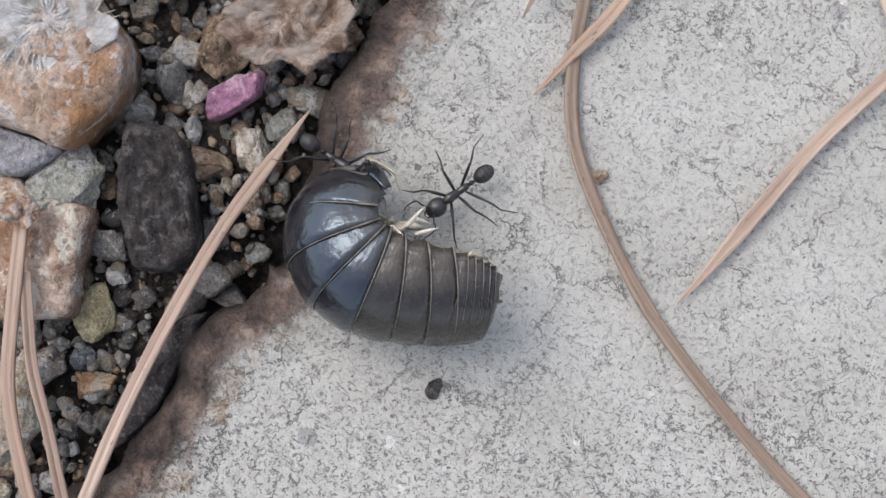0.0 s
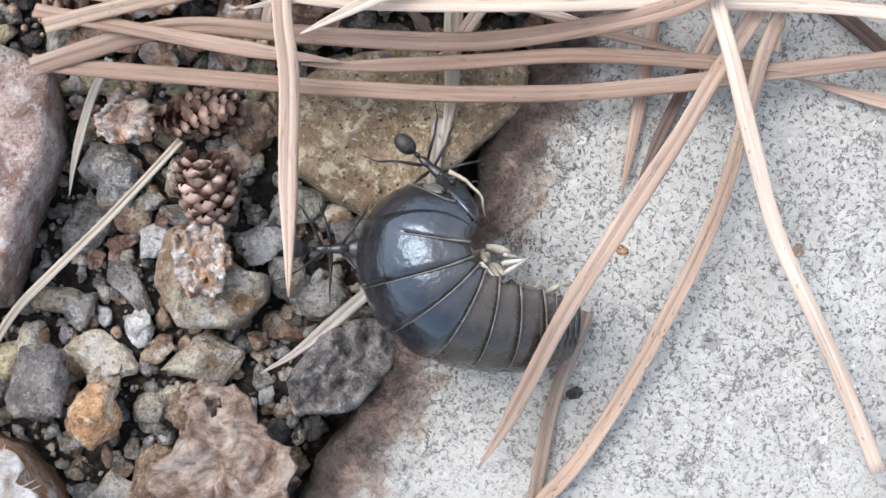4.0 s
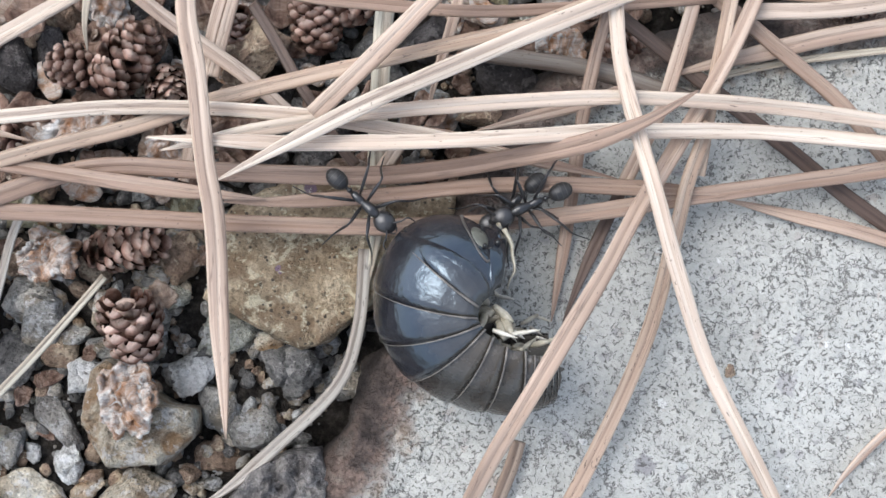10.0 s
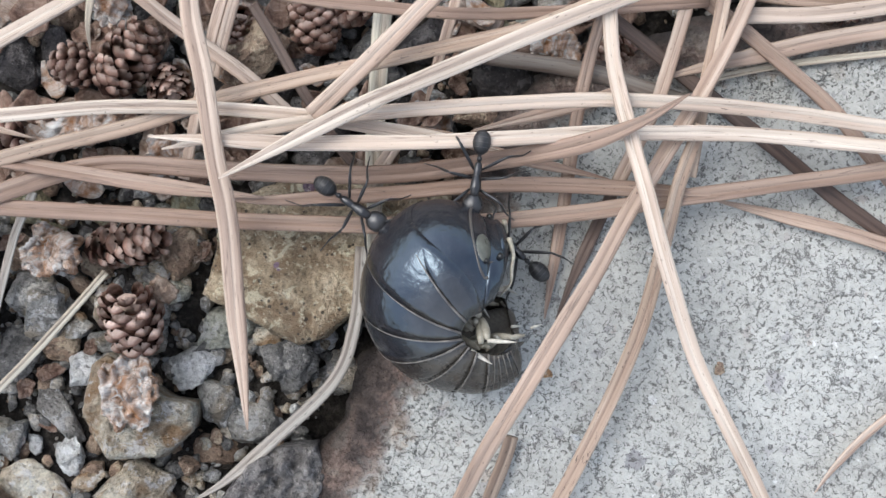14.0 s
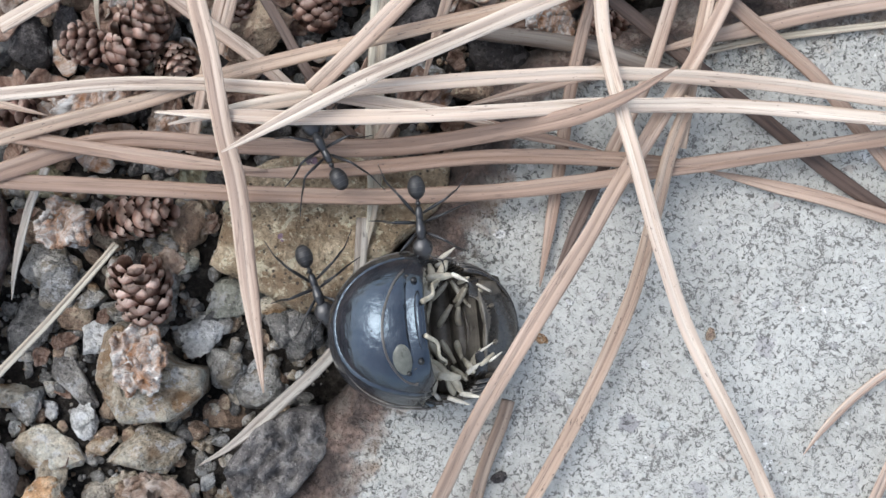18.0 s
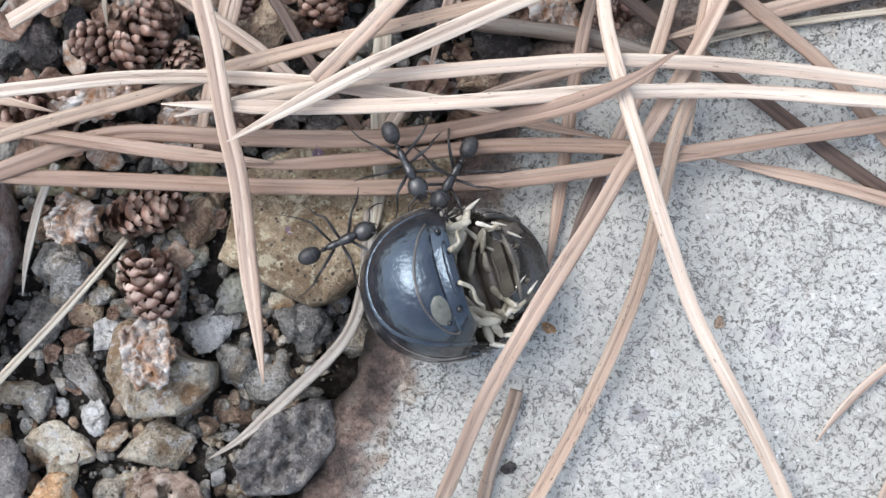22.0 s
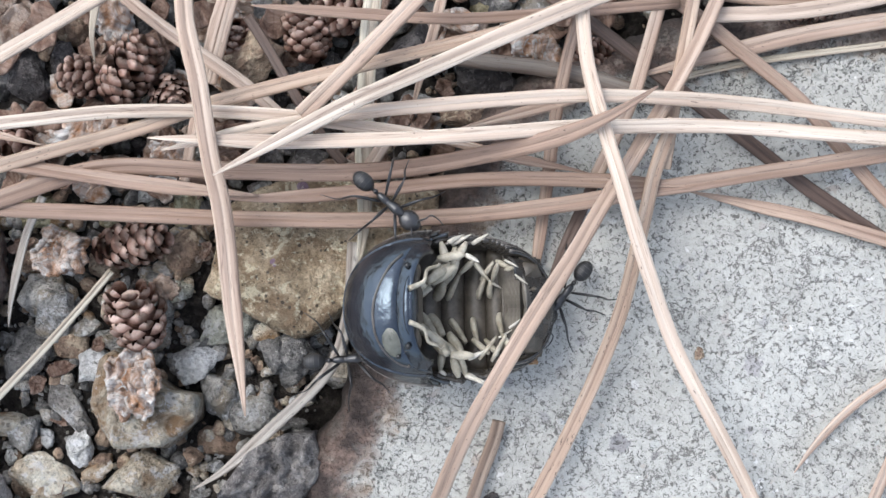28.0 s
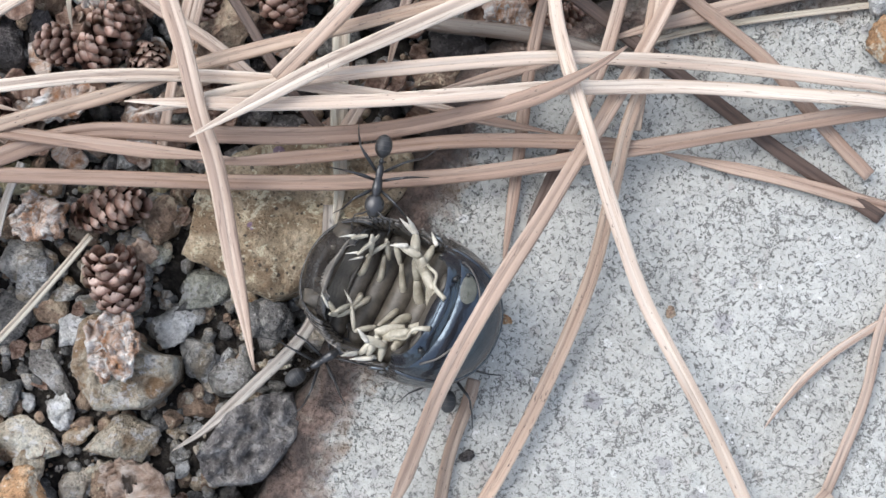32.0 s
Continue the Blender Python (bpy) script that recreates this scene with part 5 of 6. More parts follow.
def build_bug():
    bug = tagged(new("pillbug"), "dark slate-grey glossy pillbug curled up with cream legs", "pillbug")
    rng = random.Random(3)
    pieces, at = [], 0.0
    for k, (name, arc, wide, high, deep) in enumerate(BODY):
        ob = part(name, plate_mesh(k, arc, wide, deep, BODY[min(k + 1, 13)][2] / wide if k < 13 else 0.5, 0.0 if k < 2 else 0.75 if k < 8 else 0.3), PLATE if k < 5 else REAR, bug)
        ob.data.materials.append(BELLY)
        pieces.append((ob, at + arc / 2))
        at += arc
        half = radians(arc) / 2
        # pale rear margin
        n = 26
        if k:
            nxt = BODY[min(k + 1, 13)][2] if k < 13 else wide * 0.5
            rim = [shell_point(half * 1.08 + 0.10 * abs(v) ** 3, v, nxt, profile(k, 1.0), deep, -0.004) for v in (2 * j / n - 1 for j in range(n + 1))]
            part("margin", tube(bmesh.new(), rim, [(0.008 + 0.048 * abs(2 * j / n - 1) ** 2) * (1 if k < 8 else 0.5) * MM for j in range(n + 1)], 6), MARGIN, ob, "pale thin rear margin of a plate")
        # belly under the plate
        bm = bmesh.new()
        rows = []
        for i in range(4):
            a = -half * 1.05 + half * 2.1 * i / 3
            sec = [(2.0, 0), (1.95, 1.1), (2.3, 1.9), (2.1, 2.6), (2.1, 3.0), (3.0, 2.9), (3.7, 2.2), (4.0, 0), (3.7, -2.2), (3.0, -2.9), (2.1, -3.0), (2.1, -2.6), (2.3, -1.9), (1.95, -1.1)]
            swell = 1 + 0.13 * math.sin(math.pi * i / 3)
            sink = 0.35 * min(1, max(0, (k - 2) / 3))
            sec = [(r + (sink if r < 2.4 else 0.3 if k > 7 else 0), z) for r, z in sec]
            roof, thin = RADIUS * profile(k, (i / 3)) * 0.84, (1 - 0.42 * (i / 3) ** 2 if k == 13 else 1 - 0.25 * (1 - i / 3) if k < 2 else 1)
            rows.append([bm.verts.new(Vector((min(r / swell, roof) * math.cos(a), min(r / swell, roof) * math.sin(a), z * wide * 0.94 * thin)) * MM) for r, z in sec])
        for a, b in zip(rows, rows[1:]):
            for j in range(14):
                bm.faces.new((a[j], a[(j + 1) % 14], b[(j + 1) % 14], b[j]))
        bm.faces.new(rows[0]), bm.faces.new(rows[-1][::-1])
        bmesh.ops.recalc_face_normals(bm, faces=bm.faces)
        part("underside", bm, BELLY, ob, "grey-brown jointed underside")
        if 1 <= k <= 7:
            for s in (-1, 1):
                d, e, g = rng.uniform(-0.2, 0.2), rng.uniform(-0.22, 0.22), rng.uniform(-0.25, 0.25)
                low = 0.1 * min(3, max(0, k - 2))
                hip, knee = (2.4 + low, 0.0, 0.30 * s), (0.95 + low + d, 0.1 + e, (1.15 + g) * s)
                if (k + (s > 0)) % 3 == 0:
                    # this one reaches up with its foot
                    shin, foot, end = (0.0 + d, -0.3 + e, (2.1 + g) * s), (-1.0 + d, 0.35 - e, (2.2 + g) * s), (-1.7 + d, 0.5 - e, (1.8 + g) * s)
                else:
                    # these arch out over the flank
                    shin, foot, end = (-0.1 + low + d, 0.3 + e, (2.0 + g) * s), (-0.2 + low, 0.8 + e, (2.9 + g / 2) * s), (-0.9 + d, 1.1 + e, (3.3 + g / 3) * s)
                if k >= 5:
                    # the rear legs trail back over the tail
                    knee = (1.4 + d, 0.5 + e, (1.3 + g) * s)
                    shin, foot, end = (0.9 + d, 1.2 + e, (2.0 + g) * s), (0.7 - d, 1.9 + e, (1.5 - 2 * g) * s), (0.8 - d, 2.5 + e, (1.1 - 2 * g) * s)
                mid = (1.7 + low, 0.1 + e / 2, 0.55 * s)
                slim = 0.62 if k >= 5 else 1.0
                part("leg", limb([hip, mid, knee], [v * slim for v in (0.16, 0.27, 0.29, 0.17)]), LIMB, ob, "cream jointed leg")
                for p, q, r, m in ((knee, shin, (0.15, 0.24, 0.26, 0.14), LIMB), (shin, foot, (0.13, 0.21, 0.20, 0.10), LIMB), (foot, end, (0.10, 0.12, 0.08, 0.015), TIP)):
                    part("leg_joint", limb([p, [(v + w) / 2 for v, w in zip(p, q)], q], [v * slim for v in r]), m, ob)
        if k == 0:
            for s in (-1, 1):
                bm = bmesh.new()
                ball(bm, Vector((2.7, -0.1, 1.7 * s)) * MM, (0.14 * MM, 0.14 * MM, 0.14 * MM))
                part("eye", bm, EYE, ob, "small black eye")
                part("antenna", limb([(3.1, -0.5, 0.7 * s), (2.5, -0.8, 1.0 * s), (2.2, -0.75, 1.5 * s), (1.6, -0.85, 1.7 * s), (1.2, -0.65, 1.8 * s), (0.8, -0.6, 1.6 * s)], [0.12, 0.09, 0.075, 0.05, 0.02]), LIMB, ob, "cream jointed antenna")
            bm = bmesh.new()
            ball(bm, Vector((2.7, -0.25, 0)) * MM, (0.45 * MM, 0.24 * MM, 1.3 * MM))
            part("face", bm, PLATE, ob)
        if k == 1:
            bm = bmesh.new()
            rows = []
            for i in range(8):
                f = i / 7
                rows.append([bm.verts.new(shell_point(-half * 0.84 + 0.30 * half * f * math.cos(q), 0.37 + 0.17 * f * math.sin(q) + 0.05 * f * math.cos(q), wide, profile(1, 0.14 + 0.134 * f * math.cos(q)), deep, 0.004 + 0.016 * (1 - f * f) - 0.04 * f ** 6)) for q in (2 * math.pi * j / 20 for j in range(20))])
            for p, q in zip(rows, rows[1:]):
                for j in range(20):
                    bm.faces.new((p[j], p[(j + 1) % 20], q[(j + 1) % 20], q[j]))
            bmesh.ops.remove_doubles(bm, verts=bm.verts, dist=1e-7)
            bmesh.ops.recalc_face_normals(bm, faces=bm.faces)
            part("side_lobe", bm, SIDE, ob, "pale oval side lobe")
            bm = bmesh.new()
            ball(bm, shell_point(-half * 0.92, 0.50, wide, profile(1, 0.107), deep, 0.008), (0.11 * MM, 0.11 * MM, 0.11 * MM), u=10, v=6)
            part("eye", bm, EYE, ob, "small black eye")
            # the ridge that bounds the brow
            line = curve_points([shell_point(half * f, v, wide, profile(1, (f + 1.16) / 2.24), deep, -0.012) for f, v in ((-1.0, -0.55), (-0.78, -0.35), (-0.58, -0.05), (-0.5, 0.2), (-0.52, 0.42), (-0.62, 0.6), (-0.85, 0.68), (-1.0, 0.66))], 5)
            part("brow_ridge", tube(bmesh.new(), line, [0.055 * MM] * len(line), 6), RIDGE, ob, "thin raised ridge round the brow")
        if 8 <= k <= 12:
            for s in (-1, 1):
                bm = bmesh.new()
                ball(bm, Vector((2.2, 0.15, 0.8 * s)) * MM, (0.15 * MM, 0.62 * MM, 1.05 * MM), Matrix.Rotation(0.25 * s, 4, "X") @ Matrix.Rotation(0.35, 4, "Z"))
                part("gill_lobe", bm, LOBE, ob, "pale brown gill lobe")
        if k == 13:
            for s in (-1, 1):
                part("tail_limb", limb([(2.7, -0.2, 0.7 * s), (2.6, 0.1, 0.8 * s), (2.6, 0.4, 0.8 * s)], [0.1, 0.16, 0.05]), BELLY, ob)
    return bug, pieces, at


BUG, PIECES, BODY_ARC = build_bug()


def curled(front, middle, rear):
    """The pose of each piece of the body when its front, middle and rear are curled so far; the line between belly and back keeps its length."""
    hinge, run = 0.73 * RADIUS, np.arange(0, BODY_ARC + 1.0, 1.0)
    bend = np.interp(run / BODY_ARC, (0.15, 0.32, 0.48, 0.62, 0.8), (front, (front + middle) / 2, middle, (middle + rear) / 2, rear))
    turn = np.concatenate([[0], np.cumsum((bend[1:] + bend[:-1]) / 2)])
    turn += 270 - np.interp(BODY_ARC / 2, run, turn)
    way = np.radians(turn)
    x = np.concatenate([[0], np.cumsum(-(np.sin(way[1:]) + np.sin(way[:-1])) / 2)]) * hinge * radians(1)
    y = np.concatenate([[0], np.cumsum((np.cos(way[1:]) + np.cos(way[:-1])) / 2)]) * hinge * radians(1)
    x -= np.interp(BODY_ARC / 2, run, x)
    y -= np.interp(BODY_ARC / 2, run, y) + hinge
    out = []
    for _, at in PIECES:
        a, px, py = (float(np.interp(at, run, v)) for v in (turn, x, y))
        out.append(pose((px - hinge * math.cos(radians(a))) * MM, (py - hinge * math.sin(radians(a))) * MM, 0, 0, 0, a))
    return out

# ---- black ants ----
ANT = shell_material("black_ant_shell", (0.010, 0.010, 0.011), (0.03, 0.029, 0.03), 0.30, None, 0.75)
BAND = shell_material("grey_band", (0.05, 0.048, 0.045), (0.10, 0.095, 0.09), 0.5)
GASTER = shell_material("grey_black_gaster", (0.014, 0.014, 0.015), (0.045, 0.043, 0.042), 0.42)


def build_ant():
    """An ant that faces +x, its body at the origin; the feet reach 1.1 mm below."""
    ant = tagged(new("ant"), "slender black ant gripping the pillbug with its jaws", "ant", "black ants")
    parts = {}

    def lump(name, material, *balls):
        bm = bmesh.new()
        for c, s in balls:
            ball(bm, Vector(c) * MM, tuple(v * MM for v in s), u=16, v=10)
        parts[name] = part(name, bm, material, ant)
        return parts[name]

    head = lump("head", ANT, ((1.42, 0, -0.05), (0.50, 0.45, 0.32)), ((1.70, 0, -0.10), (0.28, 0.34, 0.22)))
    parts["thorax"] = part("thorax", limb([(1.12, 0, 0), (0.95, 0, 0.05), (0.7, 0, 0.07), (0.45, 0, 0.05), (0.2, 0, 0.0), (-0.05, 0, 0.02), (-0.28, 0, 0.0), (-0.45, 0, -0.04)], [0.11, 0.22, 0.285, 0.255, 0.19, 0.215, 0.185, 0.07]), ANT, ant)
    lump("waist", ANT, ((-0.52, 0, 0.02), (0.13, 0.12, 0.2)), ((-0.68, 0, -0.06), (0.16, 0.08, 0.08)))
    gaster = lump("gaster", GASTER, ((-1.22, 0, 0.08), (0.54, 0.39, 0.38)))
    for k, x in enumerate((-0.98, -1.2, -1.42, -1.6)):
        r = 0.39 * math.sqrt(max(0.02, 1 - ((x + 1.22) / 0.54) ** 2))
        line = [Vector((x, 1.005 * r * math.cos(a), 0.08 + 0.985 * r * math.sin(a))) * MM for a in (2 * math.pi * i / 20 for i in range(21))]
        part("band", tube(bmesh.new(), line, [0.012 * MM] * 21, 5, up=Vector((1, 0, 0))), BAND, gaster, "thin pale band round the gaster")
    for s in (-1, 1):
        part("jaw", limb([(1.75, 0.12 * s, -0.18), (1.95, 0.16 * s, -0.22), (2.08, 0.02 * s, -0.25)], [0.07, 0.05, 0.02]), ANT, head)
        bm = bmesh.new()
        ball(bm, Vector((1.4, 0.33 * s, 0.06)) * MM, (0.11 * MM, 0.07 * MM, 0.1 * MM), u=10, v=6)
        part("eye", bm, EYE, head)
        part("antenna", limb([(1.68, 0.14 * s, 0.06), (1.95, 0.48 * s, 0.34), (2.05, 0.75 * s, 0.40), (2.4, 0.85 * s, 0.1), (2.7, 0.8 * s, -0.1)], [0.04, 0.038, 0.036, 0.036, 0.03]), ANT, head)
        for hip, knee, shin, foot in (((0.75, 0.18, -0.1), (1.3, 0.95, 0.55), (1.75, 1.45, -0.45), (2.0, 1.9, -1.0)),
                                      ((0.3, 0.2, -0.12), (0.25, 1.15, 0.6), (-0.05, 1.75, -0.5), (-0.2, 2.3, -1.05)),
                                      ((-0.1, 0.18, -0.12), (-0.8, 1.05, 0.7), (-1.4, 1.6, -0.45), (-2.15, 2.0, -1.05))):
            h = Vector((hip[0], hip[1] * s, hip[2]))
            rel = [Vector((p[0], p[1] * s, p[2])) - h for p in (hip, knee, shin, foot)]
            pts = [rel[0], rel[1] * 0.5 + Vector((0, 0, 0.05)), rel[1], rel[1] * 0.5 + rel[2] * 0.5, rel[2], rel[3]]
            leg = part("leg", limb(pts, [0.065, 0.085, 0.055, 0.06, 0.038, 0.02]), ANT, ant)
            leg.location = h * MM
    return ant


ANT_LEFT = build_ant()
ANT_TOP = copy_thing(ANT_LEFT, pose(0, 0, 0))
ANT_THIRD = copy_thing(ANT_LEFT, pose(0, 0, 0))
tagged(ANT_THIRD, "slender black ant running round the pillbug")


# ---- what moves ----
def motions():
    # the propped needle that the ants knock aside: seconds and its turn
    stem = KEYED["swaying_needle"]
    rest = stem.matrix_basis.copy()
    walk(stem, [(t, rest @ pose(0, 0, 0, 0, 0, a)) for t, a in ((0, -4.1), (4, -4.1), (4.5, -3.4), (6.5, -3.5), (7.3, -3.4), (8, 2.7), (9, 3.8), (9.5, -2.8), (12.5, -2.9), (13, 0), (14.5, 0), (16.5, 5.1), (17, 3.3), (18, 1.4), (20, 1.4), (22, 0.4), (28, 0), (31, 0.4), (31.5, 1.3), (32, 4.1))])

    # the pillbug: seconds, millimetres, degrees
    walk(BUG, [(t, pose(x / 1000, y / 1000, z / 1000, rx, ry, rz)) for t, x, y, z, rx, ry, rz in (
        (0, -4.99, -22.98, 3.40, -16, -3, -38), (1, -5.97, -17.90, 3.40, -10, -7, -44), (1.5, -6.04, -15.07, 3.40, -8, -9, -54), 
        (2, -5.52, -11.44, 3.40, -5, -9, -59), (2.5, -3.53, -8.19, 3.40, -8, -4, -57), (3, -2.55, -6.21, 3.40, -9, -1, -52), 
        (3.5, -0.87, -3.92, 3.40, -9, 4, -47), (4, 0.13, -2.95, 3.40, -10, 10, -42), (4.5, 1.36, -1.82, 3.50, -8, 12, -45), 
        (6.5, 3.67, 0.10, 3.70, -8, 14, -69), (7, 3.40, 0.09, 3.70, -7, 13, -72), (8, 3.01, 0.75, 3.70, -2, 11, -67), 
        (9, 3.62, 1.25, 3.70, -3, 13, -65), (10, 3.83, 1.10, 3.70, 1, 14, -64), (11, 4.83, 0.83, 4.10, 3, 42, -74), 
        (12, 4.62, 0.70, 4.20, -4, 41, -97), (13, 2.86, 1.12, 4.20, -2, 36, -82), (14, 3.47, 1.32, 4.20, 3, 32, -77), 
        (14.5, 3.81, 1.73, 4.20, 9, 41, -73), (16.5, 2.83, -0.12, 4.30, 68, 48, -20), (17, 2.65, -0.19, 4.30, 72, 47, -19), 
        (18, 2.14, -1.68, 4.30, 77, 47, -4), (19, 2.56, -1.46, 4.30, 75, 52, 4), (20, 2.62, -0.58, 4.30, 76, 50, 4), 
        (21, 3.20, -0.36, 4.30, 79, 48, 7), (22, 3.24, -0.05, 4.30, 79, 48, 7), (23, 2.78, -1.23, 4.30, 83, 38, 2), 
        (23.5, 2.66, -1.34, 4.30, 85, 36, 0), (24, 2.93, -1.04, 4.30, 85, 34, 1), (25, 3.31, -0.06, 4.30, 90, 31, 0), 
        (25.5, 3.32, 0.33, 4.30, 90, 30, 0), (27.5, 3.29, -0.03, 4.30, 90, 30, 0), (28, 3.29, 0.00, 4.30, 90, 30, 0), 
        (29, 3.53, 0.18, 4.30, 90, 30, 6), (29.5, 3.46, -0.41, 4.30, 90, 30, 49), (30, 3.86, -0.10, 4.30, 90, 30, 63), 
        (30.5, 4.52, 0.38, 4.30, 90, 30, 84), (31, 3.15, -0.24, 4.30, 90, 30, 96), (31.5, 2.70, -0.45, 4.30, 90, 30, 112), 
        (32, 2.28, -1.46, 4.30, 90, 30, 153),
    )])
    # from time to time: how tightly the front, the middle and the rear are curled (1: a ball, 0: straight)
    curl = ((0, 0.80, 1.09, 0.04), (1, 0.89, 1.08, 0.11), (1.5, 0.93, 1.08, 0.14), (2, 0.97, 1.08, 0.18), (2.5, 0.94, 1.06, 0.18), (3, 0.91, 1.04, 0.17), (3.5, 0.87, 1.03, 0.17), (4, 0.84, 1.01, 0.17), (4.5, 0.88, 1.02, 0.21), (6.5, 1.04, 1.08, 0.37), (7, 1.08, 1.09, 0.41), (8, 1.04, 1.09, 0.43), (9, 1.00, 1.08, 0.44), (10, 0.96, 1.08, 0.46), (11, 0.93, 1.08, 0.64), (12, 0.90, 1.09, 0.81), (13, 0.90, 1.09, 0.81), (14, 0.90, 1.09, 0.80), (14.5, 0.95, 1.08, 0.85), (16.5, 1.00, 1.00, 1.00), (17, 1.00, 1.00, 1.00), (18, 0.98, 0.98, 0.98), (19, 0.98, 0.98, 0.98), (20, 0.98, 0.98, 0.98), (21, 0.98, 0.98, 0.98), (22, 0.98, 0.98, 0.98), (23, 0.97, 0.95, 0.92), (23.5, 0.98, 0.93, 0.86), (24, 0.98, 0.92, 0.82), (25, 1.00, 0.90, 0.76), (25.5, 1.00, 0.88, 0.72), (27.5, 1.00, 0.88, 0.72), (28, 1.00, 0.88, 0.72), (29, 1.00, 0.88, 0.72), (29.5, 1.00, 0.88, 0.72), (30, 1.00, 0.88, 0.72), (30.5, 1.00, 0.88, 0.72), (31, 1.00, 0.88, 0.72), (31.5, 1.00, 0.88, 0.72), (32, 1.00, 0.88, 0.72))
    joints = [curled(*c) for _, *c in curl]
    for n, (ob, _) in enumerate(PIECES):
        walk(ob, [(row[0], joint[n]) for row, joint in zip(curl, joints)])
    rng = random.Random(9)
    for ob, at in PIECES:
        for leg in ob.children:
            if leg.name.startswith("leg"):
                ph = rng.uniform(0, 6)
                walk(leg, [(t / 2, pose(0, 0, 0, 5 * math.sin(t * 1.1 + ph), 4 * math.sin(t * 0.8 + ph), 5 * math.sin(t * 1.7 + 2 * ph))) for t in range(0, 65, 2)])
    # seconds, millimetres, pitch and heading in degrees
    walk(ANT_LEFT, [(t, pose(x / 1000, y / 1000, z / 1000, 0, pitch, turn)) for t, x, y, z, pitch, turn in (
        (0, -7.6, -19.3, 1.4, 0, -31), (1, -11.8, -17.1, 0.6, 0, 11), (1.5, -12.0, -14.0, 0.8, 0, 12), (2, -11.2, -9.0, 1.2, 0, -18),
        (2.5, -9.7, -7.9, 1.2, 0, 5), (3, -8.7, -5.9, 1.2, 0, 4), (3.5, -7.3, -3.8, 1.4, 0, 11), (4, -5.9, -2.7, 1.6, 0, 2),
        (4.5, -4.3, -1.0, 1.8, 0, 12), (6.5, -1.6, 4.1, 3.4, 0, -34), (7, -1.8, 3.5, 3.4, 0, -22), (8, -2.9, 3.3, 3.4, 0, -28),
        (9, -2.4, 3.7, 3.4, 0, -9), (10, -1.3, 5.2, 3.6, 0, -42), (11, 2.2, 5.9, 3.6, 0, -62), (12, 1.2, 5.1, 3.6, 0, -50),
        (13, -2.8, 4.3, 3.4, 0, -27), (14, -1.6, 5.0, 3.6, 0, -34), (14.5, 0.1, 5.2, 3.6, 0, -47), (16.5, -2.1, 3.9, 3.2, 0, -57),
        (17, -2.8, 2.9, 3.0, 0, -48), (18, -3.2, 0.3, 2.4, 0, -70), (19, -2.7, -0.2, 2.6, 0, -9), (20, -3.7, 0.8, 2.6, 0, -15),
        (21, -2.2, 1.5, 2.8, 0, 19), (22, -2.5, 1.5, 3.0, 0, 24), (23, -1.8, 2.4, 4.0, 0, -14), (23.5, -0.6, 2.2, 5.4, 0, -28),
        (24, -0.9, 2.1, 5.0, 0, -27), (25, -0.1, 2.2, 5.4, 0, -39), (25.5, -0.4, 2.2, 5.0, 0, -19), (27.5, -0.8, -3.2, 2.0, 0, 33),
        (28, -1.6, -2.2, 2.0, 0, 4), (29, -1.0, -3.7, 1.4, 0, 11), (29.5, -0.2, -3.3, 1.6, 0, 52), (30, 0.5, -3.1, 1.8, 0, 26),
        (30.5, 1.2, -5.2, 1.4, 0, 10), (31, 2.2, -6.8, 1.2, 0, 21), (31.5, 2.1, -7.5, 1.2, 0, 44), (32, 4.5, -4.9, 1.0, 0, 83),
    )])
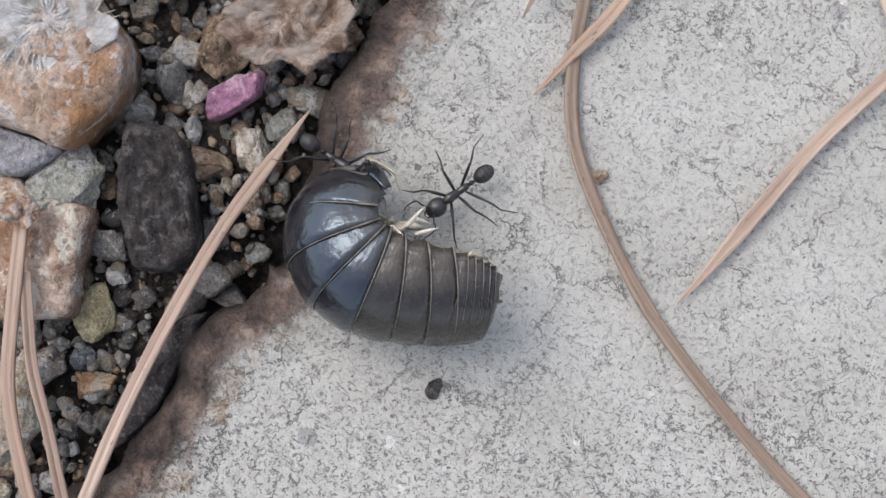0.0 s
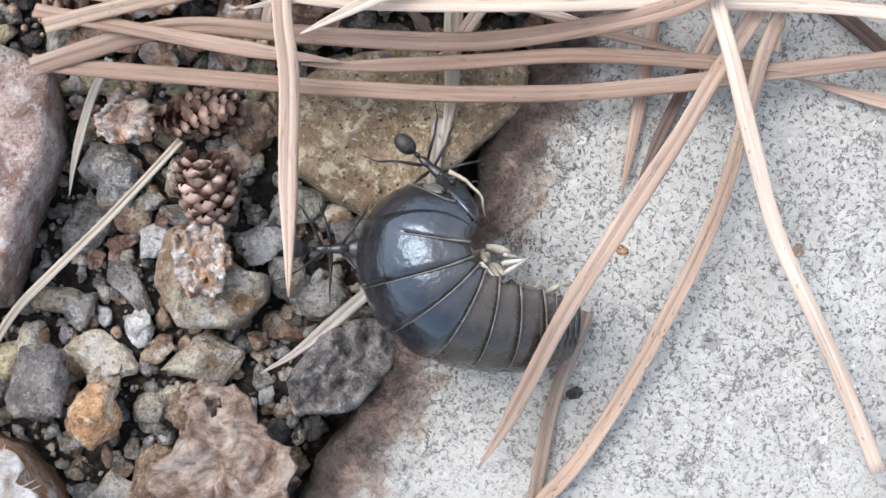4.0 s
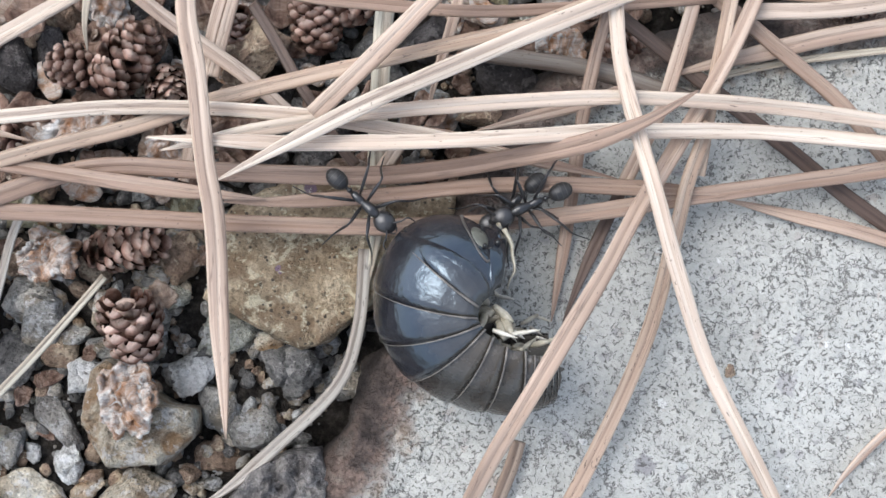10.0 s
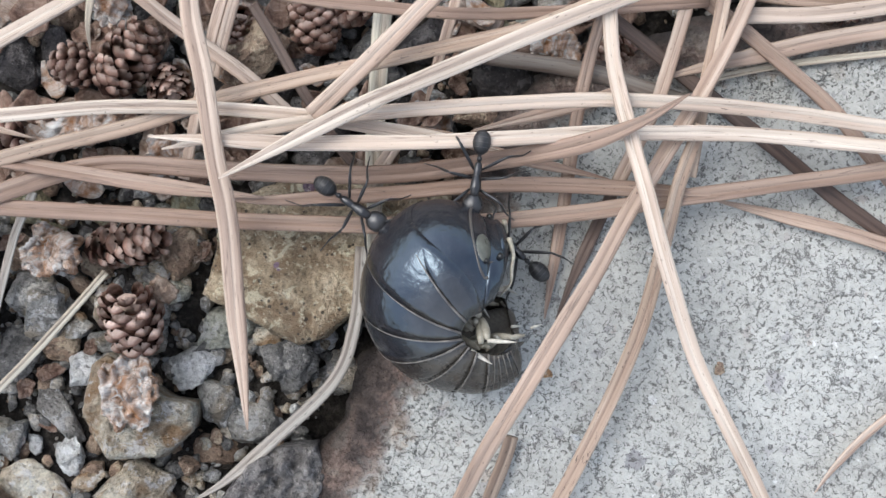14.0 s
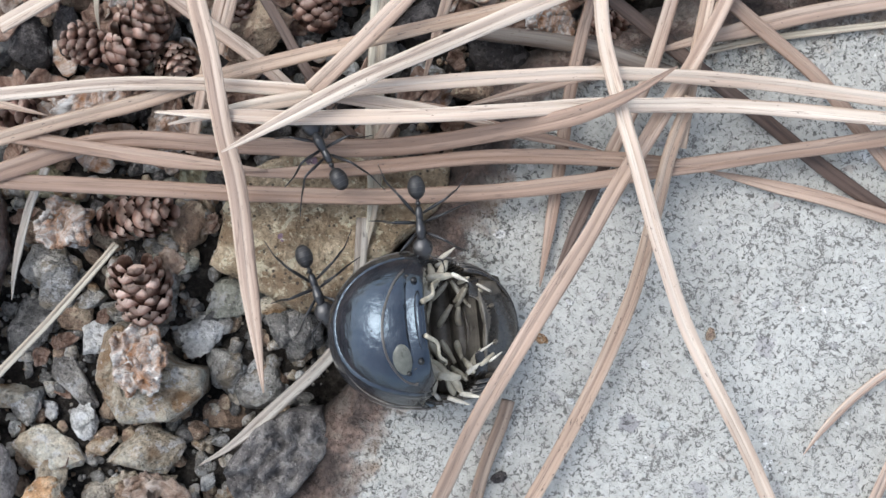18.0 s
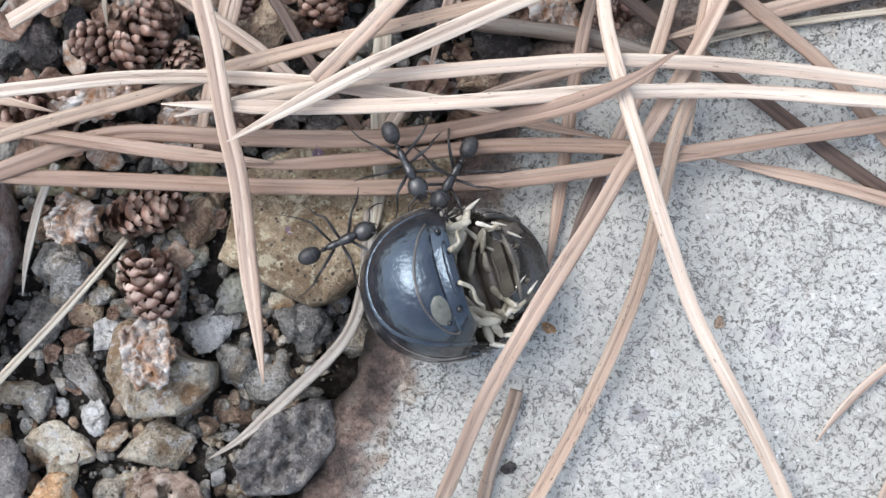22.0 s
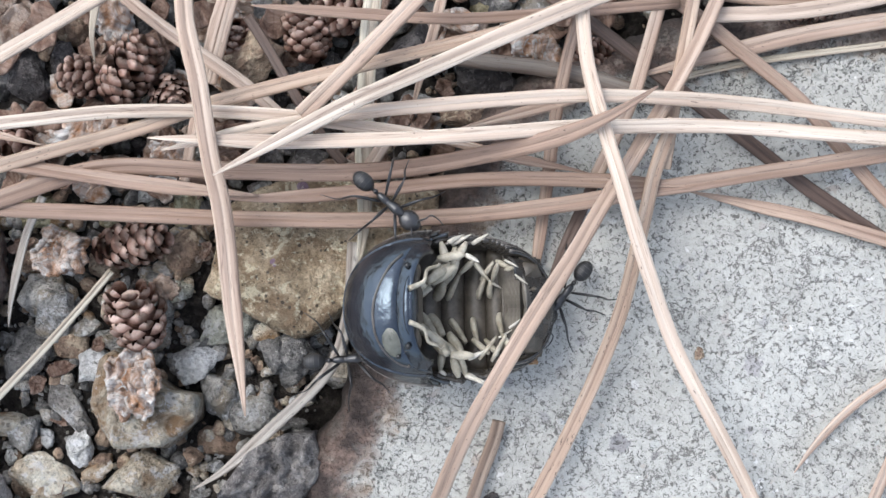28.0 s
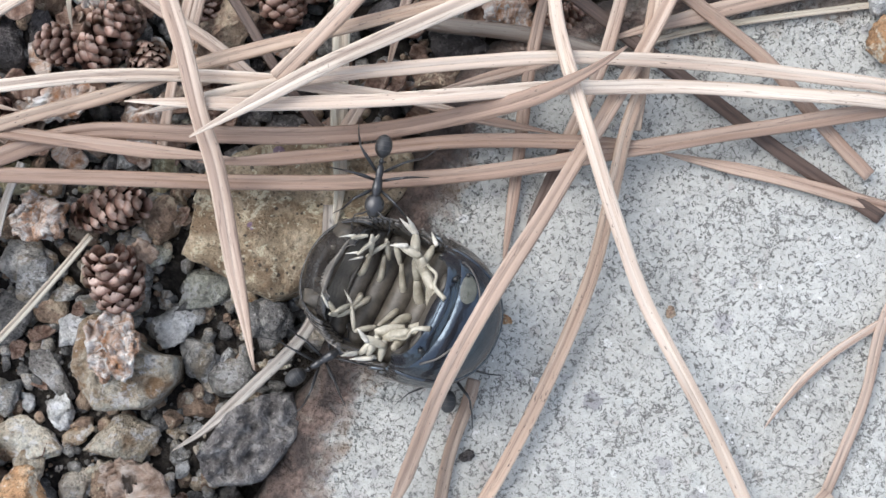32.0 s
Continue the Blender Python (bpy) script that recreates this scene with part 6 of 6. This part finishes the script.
    # seconds, millimetres, pitch and heading in degrees
    walk(ANT_TOP, [(t, pose(x / 1000, y / 1000, z / 1000, 0, pitch, turn)) for t, x, y, z, pitch, turn in (
        (0, -1.6, -20.5, 1.4, 0, -142), (1, -2.4, -15.0, 1.4, 0, -144), (1.5, -2.2, -13.6, 1.4, 0, -161), (2, -2.2, -9.2, 1.4, 0, -143),
        (2.5, -1.5, -6.3, 1.4, 0, -135), (3, -0.3, -3.6, 1.4, 0, -136), (3.5, -0.0, -0.9, 1.6, 0, -141), (4, -1.6, 1.0, 2.6, 0, -40),
        (4.5, 0.5, 2.6, 3.0, 0, -56), (6.5, 4.9, 5.0, 3.6, 0, -104), (7, 4.9, 4.5, 3.8, 0, -111), (8, 3.0, 5.4, 3.8, 0, -108),
        (9, 4.5, 5.7, 3.8, 0, -118), (10, 6.1, 5.1, 2.8, 0, -156), (11, 7.5, 5.7, 3.8, 0, -123), (12, 6.5, 5.5, 3.8, 0, -106),
        (13, 4.9, 5.9, 4.4, 0, -121), (14, 3.8, 6.3, 4.4, 0, -98), (14.5, 4.1, 6.3, 4.4, 0, -87), (16.5, 3.7, 4.9, 4.0, 0, -100),
        (17, 2.9, 5.2, 4.0, 0, -88), (18, 1.5, 3.2, 4.0, 0, -84), (19, 0.6, 3.6, 4.0, 0, -79), (20, 0.2, 4.7, 4.0, 0, -74),
        (21, 0.5, 4.8, 4.0, 0, -62), (22, 0.6, 5.2, 4.0, 0, -64), (23, 3.2, 3.6, 4.0, 0, -86), (23.5, 3.7, 3.7, 4.0, 0, -100),
        (24, 3.8, 4.2, 4.0, 0, -95), (25, 3.2, 4.8, 4.2, 0, -85), (25.5, 3.2, 6.3, 4.2, 0, -93), (27.5, 0.4, 5.0, 4.4, 0, -47),
        (28, 0.5, 4.8, 4.4, 0, -41), (29, 3.2, 5.1, 4.4, 0, -86), (29.5, 2.6, 4.1, 4.0, 0, -86), (30, 2.7, 3.8, 3.6, 0, -79),
        (30.5, 0.9, 1.5, 2.6, 0, -27), (31, -1.6, -0.2, 2.2, 0, -16), (31.5, -1.2, -1.4, 2.4, 0, 6), (32, -1.6, -4.2, 2.0, 0, 31),
    )])
    # seconds, millimetres, pitch and heading in degrees
    walk(ANT_THIRD, [(t, pose(x / 1000, y / 1000, z / 1000, 0, pitch, turn)) for t, x, y, z, pitch, turn in (
        (0, 7.9, 12.5, 1.4, 0, -153), (8, 7.9, 11.6, 1.4, 0, -159), (10, 5.3, 5.2, 2.2, 0, -138), (11, 6.9, 4.8, 2.0, 0, -164),
        (12, 7.3, 3.7, 2.0, 0, -78), (13, 5.5, 2.9, 1.6, 0, -164), (14, 5.8, 3.0, 1.6, 0, -222), (14.5, 6.5, 5.3, 3.2, 0, -230),
        (16.5, -0.9, 8.9, 1.2, 0, -170), (17, -1.6, 7.0, 3.4, 0, -350), (18, -2.6, 5.9, 3.4, 0, -242), (19, -4.1, 6.4, 3.4, 0, -357),
        (20, -7.5, 9.2, 0.8, 0, -390), (21, -1.5, 9.4, 0.8, 0, -380), (21.5, 1.8, 6.6, 2.2, 0, -430), (22, 2.9, 4.7, 3.0, 0, -480), (22.5, 1.9, 5.4, 3.0, 0, -450), (23, 0.1, 3.0, 4.6, 0, -406), (23.5, -0.8, 4.0, 3.0, 0, -414),
        (24, 0.1, 3.2, 3.4, 0, -391), (25, 1.2, 8.6, 1.4, 0, -293), (25.5, 3.6, 9.6, 1.4, 0, -345), (27.5, 8.0, 2.9, 1.6, 0, -476),
        (28, 8.8, 0.8, 1.2, 0, -489), (28.5, 9.1, -1.0, 1.2, 0, -527), (29, 9.5, -1.8, 1.2, 0, -555), (29.5, 10.3, -0.5, 1.2, 0, -584),
        (30, 10.6, 2.1, 1.4, 0, -535), (30.5, 8.8, 4.2, 3.4, 0, -515), (31, 5.7, 4.9, 4.0, 0, -505), (31.5, 4.7, 4.8, 4.4, 0, -491),
        (32, 1.4, 4.2, 4.4, 0, -460),
    )])
    for ant in (ANT_LEFT, ANT_TOP, ANT_THIRD):
        for n, leg in enumerate(o for o in ant.children if o.name.startswith("leg")):
            at, ph = leg.location.copy(), 2.1 * n + rng.uniform(0, 1)
            walk(leg, [(t / 4, Matrix.Translation(at) @ pose(0, 0, 0, 6 * math.sin(t * 1.3 + ph), 5 * math.sin(t * 0.9 + ph), 14 * math.sin(t * 1.57 + ph))) for t in range(0, 129, 2)])


motions()
